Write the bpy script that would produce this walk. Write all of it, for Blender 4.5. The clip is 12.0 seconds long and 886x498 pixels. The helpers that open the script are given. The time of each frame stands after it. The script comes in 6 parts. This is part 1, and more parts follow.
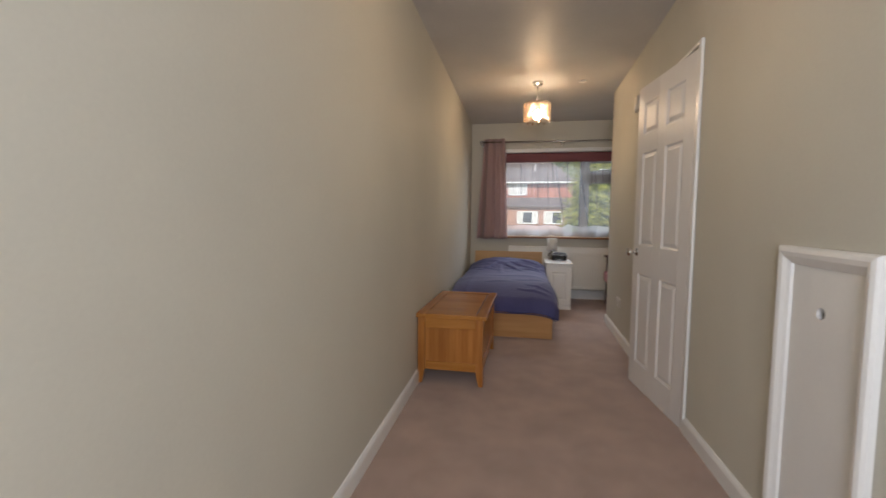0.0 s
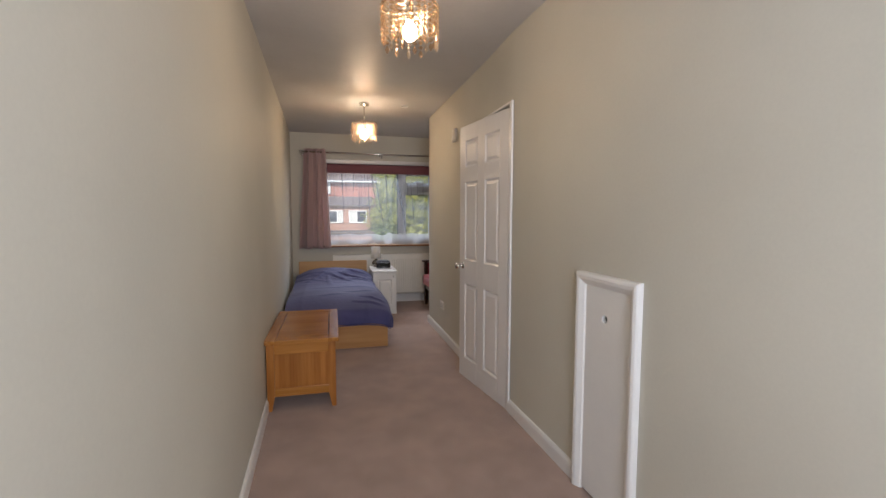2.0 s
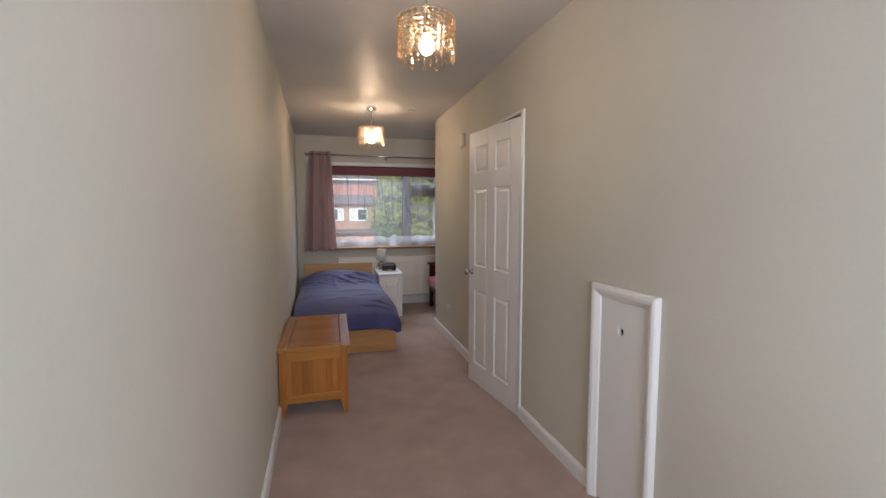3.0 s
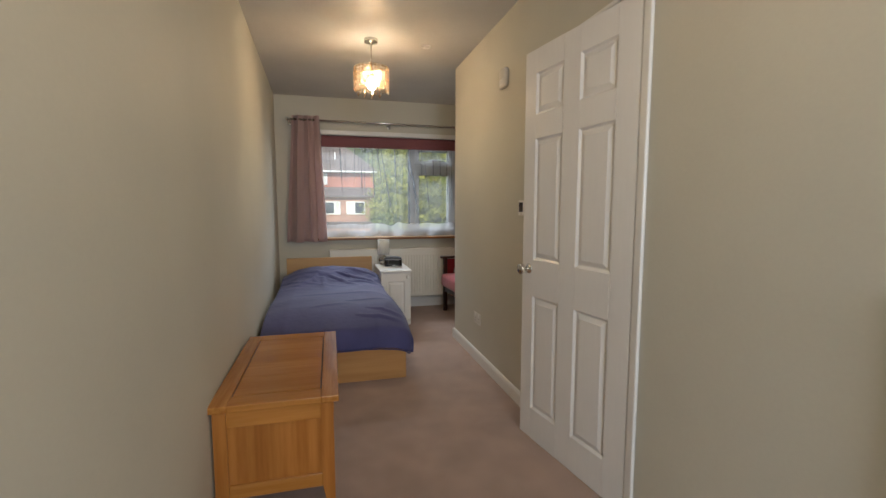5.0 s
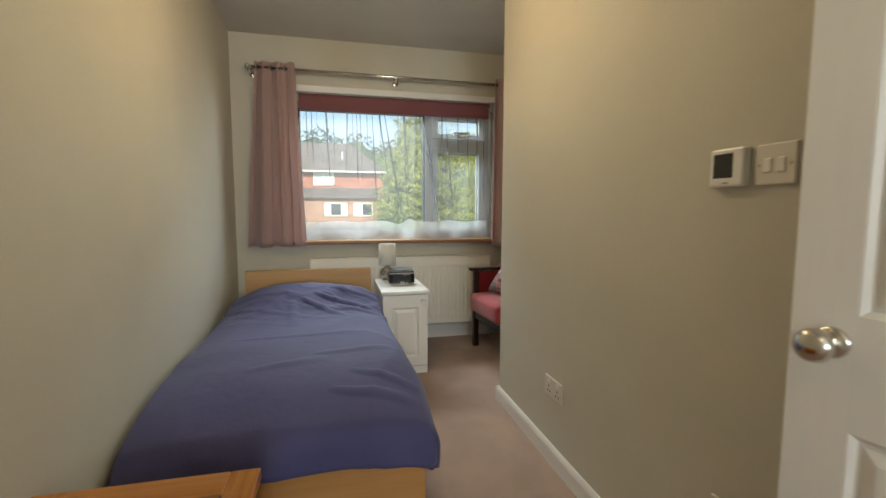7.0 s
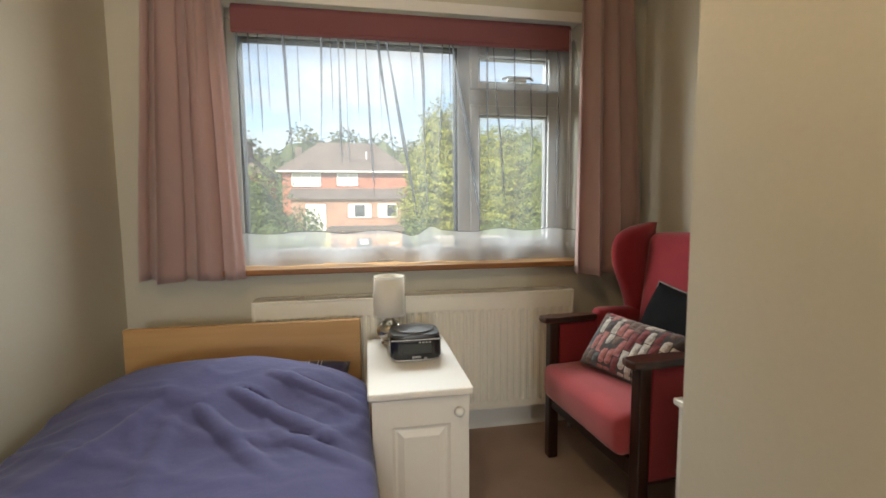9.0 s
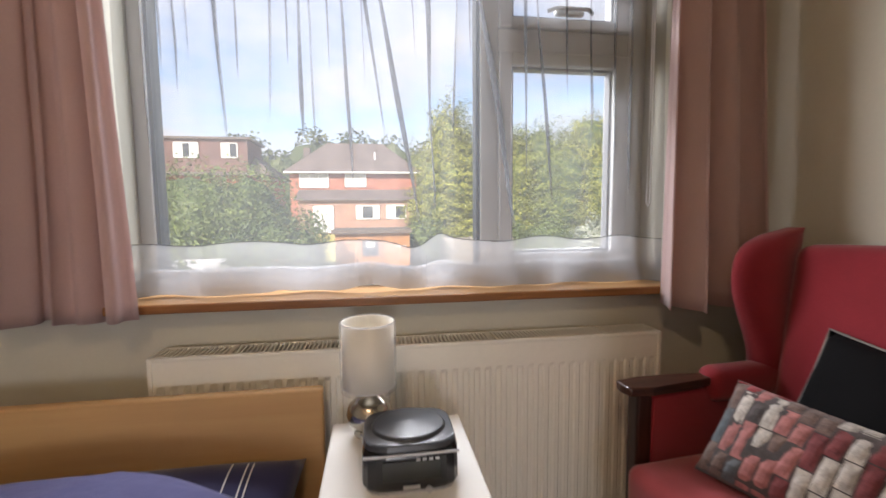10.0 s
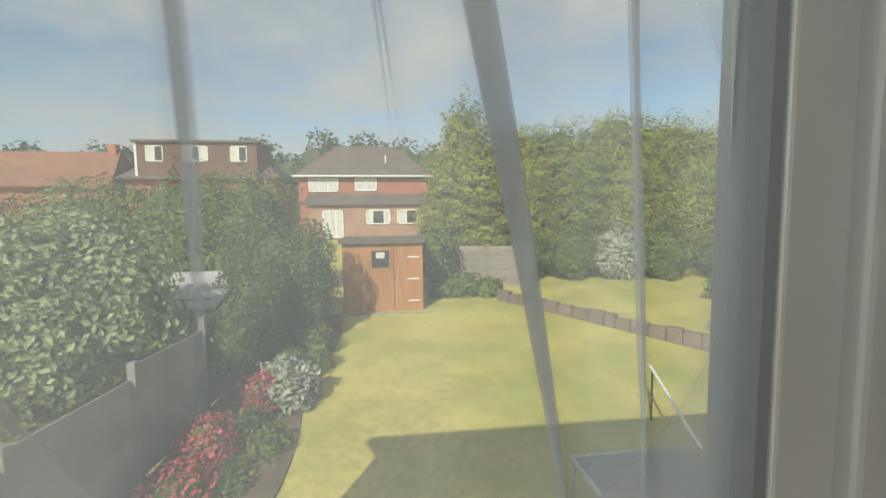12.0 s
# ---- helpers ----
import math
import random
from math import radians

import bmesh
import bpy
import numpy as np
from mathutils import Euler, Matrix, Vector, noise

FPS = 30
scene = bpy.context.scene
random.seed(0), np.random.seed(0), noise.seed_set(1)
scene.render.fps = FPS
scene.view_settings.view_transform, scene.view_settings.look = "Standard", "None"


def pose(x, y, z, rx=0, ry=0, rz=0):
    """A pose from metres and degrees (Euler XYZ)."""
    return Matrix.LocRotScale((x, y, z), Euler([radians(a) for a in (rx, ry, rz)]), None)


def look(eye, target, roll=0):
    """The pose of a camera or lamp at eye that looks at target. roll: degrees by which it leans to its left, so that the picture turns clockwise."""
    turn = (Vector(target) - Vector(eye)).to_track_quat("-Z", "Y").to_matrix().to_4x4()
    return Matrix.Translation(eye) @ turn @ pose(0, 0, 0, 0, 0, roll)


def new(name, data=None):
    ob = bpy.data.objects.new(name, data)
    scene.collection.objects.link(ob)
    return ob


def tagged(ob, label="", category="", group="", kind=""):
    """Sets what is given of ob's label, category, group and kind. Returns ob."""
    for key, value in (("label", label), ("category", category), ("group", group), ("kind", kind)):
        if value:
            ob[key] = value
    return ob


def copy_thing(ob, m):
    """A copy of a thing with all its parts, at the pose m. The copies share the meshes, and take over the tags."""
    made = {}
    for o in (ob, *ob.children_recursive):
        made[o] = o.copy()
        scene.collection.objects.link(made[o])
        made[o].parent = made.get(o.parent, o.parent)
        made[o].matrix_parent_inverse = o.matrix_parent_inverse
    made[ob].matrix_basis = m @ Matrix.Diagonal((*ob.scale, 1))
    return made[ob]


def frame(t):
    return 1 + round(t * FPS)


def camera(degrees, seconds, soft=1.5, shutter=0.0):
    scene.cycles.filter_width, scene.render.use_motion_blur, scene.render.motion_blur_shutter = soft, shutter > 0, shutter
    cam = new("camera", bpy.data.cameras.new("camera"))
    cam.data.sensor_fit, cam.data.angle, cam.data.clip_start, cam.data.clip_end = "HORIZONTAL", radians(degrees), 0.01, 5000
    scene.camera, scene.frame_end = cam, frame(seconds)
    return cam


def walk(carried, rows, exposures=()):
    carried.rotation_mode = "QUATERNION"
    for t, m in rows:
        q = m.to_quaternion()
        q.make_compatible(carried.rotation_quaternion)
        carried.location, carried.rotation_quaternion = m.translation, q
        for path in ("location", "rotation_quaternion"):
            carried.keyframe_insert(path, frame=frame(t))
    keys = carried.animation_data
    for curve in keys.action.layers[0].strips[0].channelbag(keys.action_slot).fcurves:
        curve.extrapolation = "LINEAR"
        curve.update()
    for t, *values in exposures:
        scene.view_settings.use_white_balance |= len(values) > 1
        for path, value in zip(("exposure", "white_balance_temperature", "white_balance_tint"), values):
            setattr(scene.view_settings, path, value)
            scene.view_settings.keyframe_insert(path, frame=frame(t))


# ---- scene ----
cam = camera(91.0, 12.0, shutter=0.3)
EXPOSURES = [(0, 0.82, 6050, 16), (1.5, 0.91, 5980, 17), (3.2, 0.82, 5750, 18), (5.0, 1.02, 6000, 10), (7.2, 1.34, 6250, 3), (9.0, 1.42, 6650, 8), (10.0, 1.36, 6500, 19), (10.5, 1.26, 6350, 18),
             (11.2, 0.88, 6700, 7), (12, 0.50, 6900, 4)]
PATH = [
    (0, (1.012, -6.252, 1.130), (0.618, -4.297, 0.979), 0.5),
    (0.5, (0.921, -6.222, 1.185), (0.933, -4.228, 1.036), 0.4),
    (1, (0.821, -6.333, 1.190), (1.113, -4.360, 1.043), 0.4),
    (1.5, (0.77, -6.39, 1.255), (1.204, -4.445, 1.097), 0.3),
    (2, (0.718, -6.424, 1.306), (1.206, -4.491, 1.146), 0.1),
    (2.5, (0.677, -6.432, 1.344), (1.172, -4.501, 1.177), 0.1),
    (3, (0.643, -6.412, 1.377), (1.131, -4.48, 1.204), 0.0),
    (3.2, (0.642, -6.36, 1.356), (1.13, -4.428, 1.183), 0.1),
    (5, (0.726, -5.171, 1.22), (1.224, -3.244, 1.024), 0.0),
    (5.5, (0.769, -4.794, 1.209), (1.271, -2.868, 1.012), 0.1),
    (6, (0.808, -4.395, 1.172), (1.299, -2.466, 0.984), 0.0),
    (6.5, (0.861, -4.027, 1.145), (1.339, -2.094, 0.964), 0.0),
    (7, (0.941, -3.651, 1.114), (1.401, -1.713, 0.931), 0.1),
    (7.2, (0.953, -3.502, 1.087), (1.408, -1.562, 0.914), 0.2),
    (8.8, (1.179, -2.228, 1.125), (1.512, -0.266, 0.926), -0.4),
    (9, (1.207, -2.09, 1.116), (1.549, -0.127, 0.935), -0.45),
    (9.5, (1.309, -1.726, 1.115), (1.615, 0.243, 0.937), -0.45),
    (10, (1.316, -1.355, 1.106), (1.616, 0.615, 0.932), -0.5),
    (10.5, (1.307, -0.986, 1.128), (1.603, 0.985, 0.956), -0.4),
    (11, (1.289, -0.634, 1.19), (1.593, 1.335, 1.019), -0.5),
    (11.2, (1.278, -0.516, 1.226), (1.583, 1.453, 1.053), -0.45),
    (11.5, (1.280, -0.350, 1.281), (1.573, 1.622, 1.123), -0.35),
    (12, (1.346, -0.188, 1.275), (1.597, 1.790, 1.112), -0.6),
]
walk(cam, [(t, look(eye, target, roll)) for t, eye, target, roll in PATH],
     exposures=EXPOSURES)

# ---- light ----
SUN_DIR = Vector((-0.5 * 0.819, -0.866 * 0.819, 0.574))      # towards the sun
world = bpy.data.worlds.new("world")
scene.world = world
world.use_nodes = True
wn = world.node_tree.nodes
sky = wn.new("ShaderNodeTexSky")
sky.sky_type, sky.sun_disc = "NISHITA", False
sky.sun_elevation, sky.sun_rotation = radians(35), radians(210)
wn["Background"].inputs["Strength"].default_value = 0.115
# soft broken cloud over the whole sky
co = wn.new("ShaderNodeTexCoord")
sep, add, dvx, dvy, cmb = (wn.new("ShaderNode" + k) for k in ("SeparateXYZ", "Math", "Math", "Math", "CombineXYZ"))
add.operation, dvx.operation, dvy.operation = "ADD", "DIVIDE", "DIVIDE"
add.inputs[1].default_value = 0.14
wl = world.node_tree.links
wl.new(co.outputs["Generated"], sep.inputs[0])
wl.new(sep.outputs["Z"], add.inputs[0])
for src_out, node, socket in (("X", dvx, "X"), ("Y", dvy, "Y")):
    wl.new(sep.outputs[src_out], node.inputs[0])
    wl.new(add.outputs[0], node.inputs[1])
    wl.new(node.outputs[0], cmb.inputs[socket])
cloud = wn.new("ShaderNodeTexNoise")
cloud.inputs["Scale"].default_value, cloud.inputs["Detail"].default_value, cloud.inputs["Roughness"].default_value = 0.75, 7, 0.6
wl.new(cmb.outputs[0], cloud.inputs["Vector"])
cr = wn.new("ShaderNodeValToRGB")
cr.color_ramp.elements[0].position, cr.color_ramp.elements[1].position = 0.38, 0.60
wl.new(cloud.outputs["Fac"], cr.inputs[0])
cmix = wn.new("ShaderNodeMix")
cmix.data_type = "RGBA"
cmix.inputs[7].default_value = (4.1, 4.12, 4.2, 1)
wl.new(cr.outputs[0], cmix.inputs[0])
wl.new(sky.outputs[0], cmix.inputs[6])
wl.new(cmix.outputs[2], wn["Background"].inputs["Color"])

sun_data = bpy.data.lights.new("sun", "SUN")
sun_data.energy, sun_data.angle, sun_data.color = 5.0, radians(0.5), (1.0, 0.93, 0.82)
sun = new("sun", sun_data)
sun.matrix_world = look(SUN_DIR * 60, (0, 0, 0))

back_data = bpy.data.lights.new("back_window_light", "AREA")
back_data.shape, back_data.size, back_data.size_y = "RECTANGLE", 1.0, 1.1
back_data.energy, back_data.color = 28, (0.93, 0.97, 1.0)
back_light = new("back_window_light", back_data)
back_light.matrix_world = look((1.1, -7.68, 1.45), (1.1, 0, 1.45))

# unseen area lamp added outside beyond the eaves, standing in for sky light
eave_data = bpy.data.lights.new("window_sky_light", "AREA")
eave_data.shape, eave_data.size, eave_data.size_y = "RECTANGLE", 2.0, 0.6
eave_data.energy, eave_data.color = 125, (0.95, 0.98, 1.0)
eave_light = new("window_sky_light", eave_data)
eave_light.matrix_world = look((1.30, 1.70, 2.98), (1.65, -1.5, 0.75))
# unseen lamp added beside the window to brighten the alcove and right wall
side_data = bpy.data.lights.new("side_sky_light", "AREA")
side_data.shape, side_data.size, side_data.size_y = "RECTANGLE", 1.9, 1.4
side_data.energy, side_data.color = 165, (0.97, 0.98, 1.0)
side_light = new("side_sky_light", side_data)
side_light.matrix_world = look((-1.15, 1.35, 1.95), (2.4, -0.5, 1.15))
# second unseen lamp on the other side, added to brighten the left wall
far_data = bpy.data.lights.new("far_sky_light", "AREA")
far_data.shape, far_data.size, far_data.size_y = "RECTANGLE", 1.9, 1.4
far_data.energy, far_data.color = 90, (0.93, 0.97, 1.0)
far_light = new("far_sky_light", far_data)
far_light.matrix_world = look((3.9, 1.75, 1.95), (0.2, -1.7, 1.1))

BULB_POWER, DIM_BULB_POWER = 190.0, 82.0

# ---- materials ----


def nodes_of(name):
    m = bpy.data.materials.new(name)
    m.use_nodes = True
    nt = m.node_tree
    return m, nt, nt.nodes["Principled BSDF"]


def ramp(nt, fac, c0, c1, p0=0.3, p1=0.7):
    r = nt.nodes.new("ShaderNodeValToRGB")
    r.color_ramp.elements[0].position, r.color_ramp.elements[1].position = p0, p1
    r.color_ramp.elements[0].color, r.color_ramp.elements[1].color = (*c0, 1), (*c1, 1)
    nt.links.new(fac, r.inputs[0])
    return r.outputs[0]


def tex(nt, scale, detail=4, rough=0.55, stretch=(1, 1, 1)):
    co = nt.nodes.new("ShaderNodeTexCoord")
    mp = nt.nodes.new("ShaderNodeMapping")
    mp.inputs["Scale"].default_value = stretch
    nt.links.new(co.outputs["Object"], mp.inputs[0])
    n = nt.nodes.new("ShaderNodeTexNoise")
    n.inputs["Scale"].default_value, n.inputs["Detail"].default_value, n.inputs["Roughness"].default_value = scale, detail, rough
    nt.links.new(mp.outputs[0], n.inputs["Vector"])
    return n.outputs["Fac"]


def mixed(nt, a, b, fac, mode="MULTIPLY"):
    m = nt.nodes.new("ShaderNodeMix")
    m.data_type, m.blend_type = "RGBA", mode
    if isinstance(fac, float):
        m.inputs[0].default_value = fac
    else:
        nt.links.new(fac, m.inputs[0])
    nt.links.new(a, m.inputs[6])
    if isinstance(b, tuple):
        m.inputs[7].default_value = (*b, 1)
    else:
        nt.links.new(b, m.inputs[7])
    return m.outputs[2]


def relief(nt, bsdf, fac, strength, distance=0.002):
    b = nt.nodes.new("ShaderNodeBump")
    b.inputs["Strength"].default_value, b.inputs["Distance"].default_value = strength, distance
    nt.links.new(fac, b.inputs["Height"])
    nt.links.new(b.outputs[0], bsdf.inputs["Normal"])


def surface(name, col, rough=0.5, var=0.12, scale=2.5, fine=0.1, fine_scale=60, bump=0.15, bump_scale=180, metal=0.0,
            stretch=(1, 1, 1), distance=0.002, spec=0.5, per_object=0.0, per_island=0.0, sheen=0.0):
    """A plain surface with stains at a large scale, grain at a small one and fine relief."""
    m, nt, b = nodes_of(name)
    lo = tuple(c * (1 - var) for c in col)
    hi = tuple(min(1, c * (1 + var * 0.6)) for c in col)
    c = ramp(nt, tex(nt, scale, 3), lo, hi)
    f = ramp(nt, tex(nt, fine_scale, 3, 0.6, stretch), (1 - fine,) * 3, (1, 1, 1))
    c = mixed(nt, c, f, 1.0)
    if per_object or per_island:
        if per_object:
            src = nt.nodes.new("ShaderNodeObjectInfo").outputs["Random"]
        else:
            src = nt.nodes.new("ShaderNodeNewGeometry").outputs["Random Per Island"]
        k = per_object or per_island
        c = mixed(nt, c, ramp(nt, src, (1 - k,) * 3, (1, 1, 1), 0, 1), 1.0)
    nt.links.new(c, b.inputs["Base Color"])
    b.inputs["Roughness"].default_value, b.inputs["Metallic"].default_value = rough, metal
    b.inputs["Specular IOR Level"].default_value = spec
    b.inputs["Sheen Weight"].default_value = sheen
    if bump:
        relief(nt, b, tex(nt, bump_scale, 3, 0.6, stretch), bump, distance)
    return m


def timber(name, c0, c1, along=1, rough=0.4, scale=9, per_object=0.0, spec=0.4):
    """Wood whose grain runs along axis 0, 1 or 2."""
    m, nt, b = nodes_of(name)
    st = [6.0, 6.0, 6.0]
    st[along] = 0.35
    g = tex(nt, scale, 6, 0.62, tuple(st))
    big = tex(nt, 2.2, 2, 0.5, tuple(0.5 if i == along else 3.0 for i in range(3)))
    c = ramp(nt, g, c0, c1, 0.34, 0.68)
    c = mixed(nt, c, ramp(nt, big, (0.78, 0.76, 0.72), (1, 1, 1)), 1.0)
    if per_object:
        src = nt.nodes.new("ShaderNodeObjectInfo").outputs["Random"]
        c = mixed(nt, c, ramp(nt, src, (1 - per_object,) * 3, (1, 1, 1), 0, 1), 1.0)
    nt.links.new(c, b.inputs["Base Color"])
    b.inputs["Roughness"].default_value, b.inputs["Specular IOR Level"].default_value = rough, spec
    relief(nt, b, g, 0.12, 0.001)
    return m


def clear(name, tint=(1, 1, 1), gloss=0.12, rough=0.02):
    """Thin clear glass: light goes straight through, with a glossy sheen."""
    m = bpy.data.materials.new(name)
    m.use_nodes = True
    nt = m.node_tree
    nt.nodes.remove(nt.nodes["Principled BSDF"])
    t, g, mx = nt.nodes.new("ShaderNodeBsdfTransparent"), nt.nodes.new("ShaderNodeBsdfGlossy"), nt.nodes.new("ShaderNodeMixShader")
    t.inputs[0].default_value = (*tint, 1)
    g.inputs["Roughness"].default_value = rough
    fr, mt = nt.nodes.new("ShaderNodeFresnel"), nt.nodes.new("ShaderNodeMath")
    mt.operation = "MULTIPLY_ADD"
    mt.inputs[1].default_value, mt.inputs[2].default_value = 0.35, gloss
    nt.links.new(fr.outputs[0], mt.inputs[0])
    nt.links.new(mt.outputs[0], mx.inputs[0])
    nt.links.new(t.outputs[0], mx.inputs[1])
    nt.links.new(g.outputs[0], mx.inputs[2])
    nt.links.new(mx.outputs[0], nt.nodes["Material Output"].inputs[0])
    return m


def sheer(name, col, cover):
    """Fine woven net: part of it lets the view through, the threads scatter light."""
    m = bpy.data.materials.new(name)
    m.use_nodes = True
    nt = m.node_tree
    nt.nodes.remove(nt.nodes["Principled BSDF"])
    t, d, tl = (nt.nodes.new("ShaderNodeBsdf" + k) for k in ("Transparent", "Diffuse", "Translucent"))
    a, mx = nt.nodes.new("ShaderNodeMixShader"), nt.nodes.new("ShaderNodeMixShader")
    for n in (d, tl):
        n.inputs[0].default_value = (*col, 1)
    a.inputs[0].default_value = 0.55
    nt.links.new(d.outputs[0], a.inputs[1])
    nt.links.new(tl.outputs[0], a.inputs[2])
    w = tex(nt, 900, 1, 0.5, (1, 1, 3))
    mr = nt.nodes.new("ShaderNodeMapRange")
    mr.inputs[3].default_value, mr.inputs[4].default_value = cover - 0.07, cover + 0.07
    nt.links.new(w, mr.inputs[0])
    nt.links.new(mr.outputs[0], mx.inputs[0])
    nt.links.new(t.outputs[0], mx.inputs[1])
    nt.links.new(a.outputs[0], mx.inputs[2])
    nt.links.new(mx.outputs[0], nt.nodes["Material Output"].inputs[0])
    return m


def crystal(name, tint):
    """Cut glass beads: they let light through, scatter some and glitter."""
    m = clear(name, tint, 0.05, 0.12)
    nt = m.node_tree
    out = nt.nodes["Material Output"]
    first = out.inputs[0].links[0].from_socket
    tl, mx = nt.nodes.new("ShaderNodeBsdfTranslucent"), nt.nodes.new("ShaderNodeMixShader")
    tl.inputs[0].default_value = (*tint, 1)
    mx.inputs[0].default_value = 0.03
    nt.links.new(first, mx.inputs[1])
    nt.links.new(tl.outputs[0], mx.inputs[2])
    nt.links.new(mx.outputs[0], out.inputs[0])
    return m


def lined(m, col, share):
    """Lets part of the light through a cloth material."""
    nt = m.node_tree
    out = nt.nodes["Material Output"]
    first = out.inputs[0].links[0].from_socket
    tl, mx = nt.nodes.new("ShaderNodeBsdfTranslucent"), nt.nodes.new("ShaderNodeMixShader")
    tl.inputs[0].default_value = (*col, 1)
    mx.inputs[0].default_value = share
    nt.links.new(first, mx.inputs[1])
    nt.links.new(tl.outputs[0], mx.inputs[2])
    nt.links.new(mx.outputs[0], out.inputs[0])
    return m


def glow(name, col, strength):
    m, nt, b = nodes_of(name)
    b.inputs["Base Color"].default_value = (*col, 1)
    b.inputs["Emission Color"].default_value = (*col, 1)
    b.inputs["Emission Strength"].default_value = strength
    return m


def leafy(name, c0, c1, rough=0.55):
    m, nt, b = nodes_of(name)
    src = nt.nodes.new("ShaderNodeNewGeometry").outputs["Random Per Island"]
    mid = tuple((a + b) / 2 for a, b in zip(c0, c1))
    c0, c1 = (tuple(0.6 * a + 0.4 * b for a, b in zip(c, mid)) for c in (c0, c1))
    c = ramp(nt, src, c0, c1, 0.05, 0.95)
    c = mixed(nt, c, ramp(nt, tex(nt, 0.9, 3), (0.6, 0.62, 0.6), (1, 1, 1)), 1.0)
    nt.links.new(c, b.inputs["Base Color"])
    b.inputs["Roughness"].default_value = rough
    b.inputs["Specular IOR Level"].default_value = 0.3
    return m


M_WALL = surface("sage_wall_paint", (0.57, 0.547, 0.465), 0.62, 0.05, 1.3, 0.03, 90, 0.10, 240, spec=0.35)
M_CEIL = surface("ceiling_paint", (0.555, 0.54, 0.52), 0.50, 0.08, 1.6, 0.04, 40, 0.10, 120, spec=0.45)
M_CARPET = surface("mauve_beige_carpet", (0.46, 0.318, 0.25), 0.95, 0.15, 4.5, 0.30, 260, 0.6, 420, distance=0.006, spec=0.1, sheen=0.3)
M_WHITE = surface("white_gloss_paint", (0.78, 0.77, 0.74), 0.32, 0.03, 3, 0.02, 70, 0.05, 130)
M_DOOR = surface("white_door_paint", (0.76, 0.74, 0.71), 0.38, 0.03, 2, 0.03, 80, 0.08, 300, stretch=(1, 1, 0.1))
M_PVC = surface("white_window_frame", (0.66, 0.67, 0.655), 0.3, 0.03, 3, 0.02, 50, 0.0)
# gasket colour, deepened to hold the shade on the mullion's side
M_GASKET = surface("shaded_window_gasket", (0.03, 0.033, 0.033), 0.9, 0.1, 5, 0.05, 50, 0, spec=0.1)
M_BEAD = surface("pale_grey_glazing_bead", (0.24, 0.245, 0.25), 0.5, 0.1, 5, 0.05, 50, 0)
M_SILL = timber("varnished_pine_sill", (0.36, 0.185, 0.065), (0.52, 0.30, 0.125), 0, 0.3, 5)
# darker than the sill's lit top: the front face's shade, put into the colour
M_SILL_EDGE = timber("shaded_sill_edge", (0.20, 0.08, 0.024), (0.36, 0.16, 0.05), 0, 0.35, 5)
M_OAK = timber("golden_oak", (0.35, 0.135, 0.022), (0.53, 0.24, 0.058), 1, 0.26, 8)
M_OAK_X = timber("golden_oak_cross", (0.41, 0.168, 0.030), (0.51, 0.225, 0.052), 0, 0.26, 8)
M_OAK_Z = timber("golden_oak_upright", (0.33, 0.118, 0.018), (0.48, 0.20, 0.044), 2, 0.32, 5)
M_INLAY = surface("dark_groove", (0.05, 0.02, 0.008), 0.6, 0.1, 5, 0.1, 60, 0)
M_BEECH = timber("beech_veneer", (0.49, 0.25, 0.085), (0.575, 0.32, 0.12), 0, 0.4, 4)
M_HEADBOARD = timber("pale_beech_headboard", (0.56, 0.335, 0.145), (0.63, 0.405, 0.19), 0, 0.5, 3)
M_DUVET = surface("blue_violet_cotton", (0.076, 0.078, 0.195), 0.8, 0.12, 4, 0.1, 500, 0.5, 22, spec=0.25, sheen=0.12, distance=0.006)
M_NAVY = surface("navy_pillow_cotton", (0.035, 0.037, 0.105), 0.85, 0.1, 4, 0.1, 500, 0.2, 600, spec=0.2, sheen=0.3)
M_PIPING = surface("white_piping", (0.7, 0.7, 0.72), 0.8, 0.05, 9, 0.05, 90, 0)
M_MATTRESS = surface("mattress_ticking", (0.55, 0.55, 0.58), 0.9, 0.06, 6, 0.08, 300, 0.2, 300)
M_CURTAIN = surface("dusky_pink_curtain", (0.55, 0.40, 0.38), 0.66, 0.07, 3, 0.1, 420, 0.2, 500, stretch=(1, 1, 0.3), sheen=0.4, spec=0.25)
lined(M_CURTAIN, (0.74, 0.55, 0.52), 0.34)
M_BLIND = surface("burgundy_blind", (0.20, 0.065, 0.075), 0.7, 0.06, 4, 0.1, 300, 0.1, 300)
M_NET = sheer("white_net", (0.245, 0.255, 0.27), 0.39)
M_HEM = sheer("white_net_hem", (0.50, 0.51, 0.53), 0.55)
M_TURN = sheer("white_net_turning", (0.60, 0.61, 0.625), 0.86)
M_HEMLINE = sheer("net_hem_stitching", (0.16, 0.165, 0.17), 0.85)
M_CHROME = surface("satin_chrome", (0.66, 0.64, 0.60), 0.16, 0.05, 8, 0.03, 60, 0, metal=1.0)
M_BRASS = surface("dull_brass", (0.5, 0.37, 0.2), 0.3, 0.1, 8, 0.05, 60, 0, metal=1.0)
M_GLASS = clear("window_glass", (0.97, 0.985, 0.98), 0.0, 0.35)
M_CRYSTAL = crystal("champagne_crystal", (0.93, 0.80, 0.66))
M_CRYSTAL2 = crystal("clear_crystal", (0.96, 0.89, 0.80))
M_BULB = glow("lit_bulb", (1.0, 0.76, 0.46), BULB_POWER)
M_BULB_DIM = glow("lit_dim_bulb", (1.0, 0.76, 0.46), DIM_BULB_POWER)
M_RAD = surface("white_radiator_enamel", (0.79, 0.77, 0.70), 0.3, 0.03, 3, 0.03, 60, 0.03, 90)
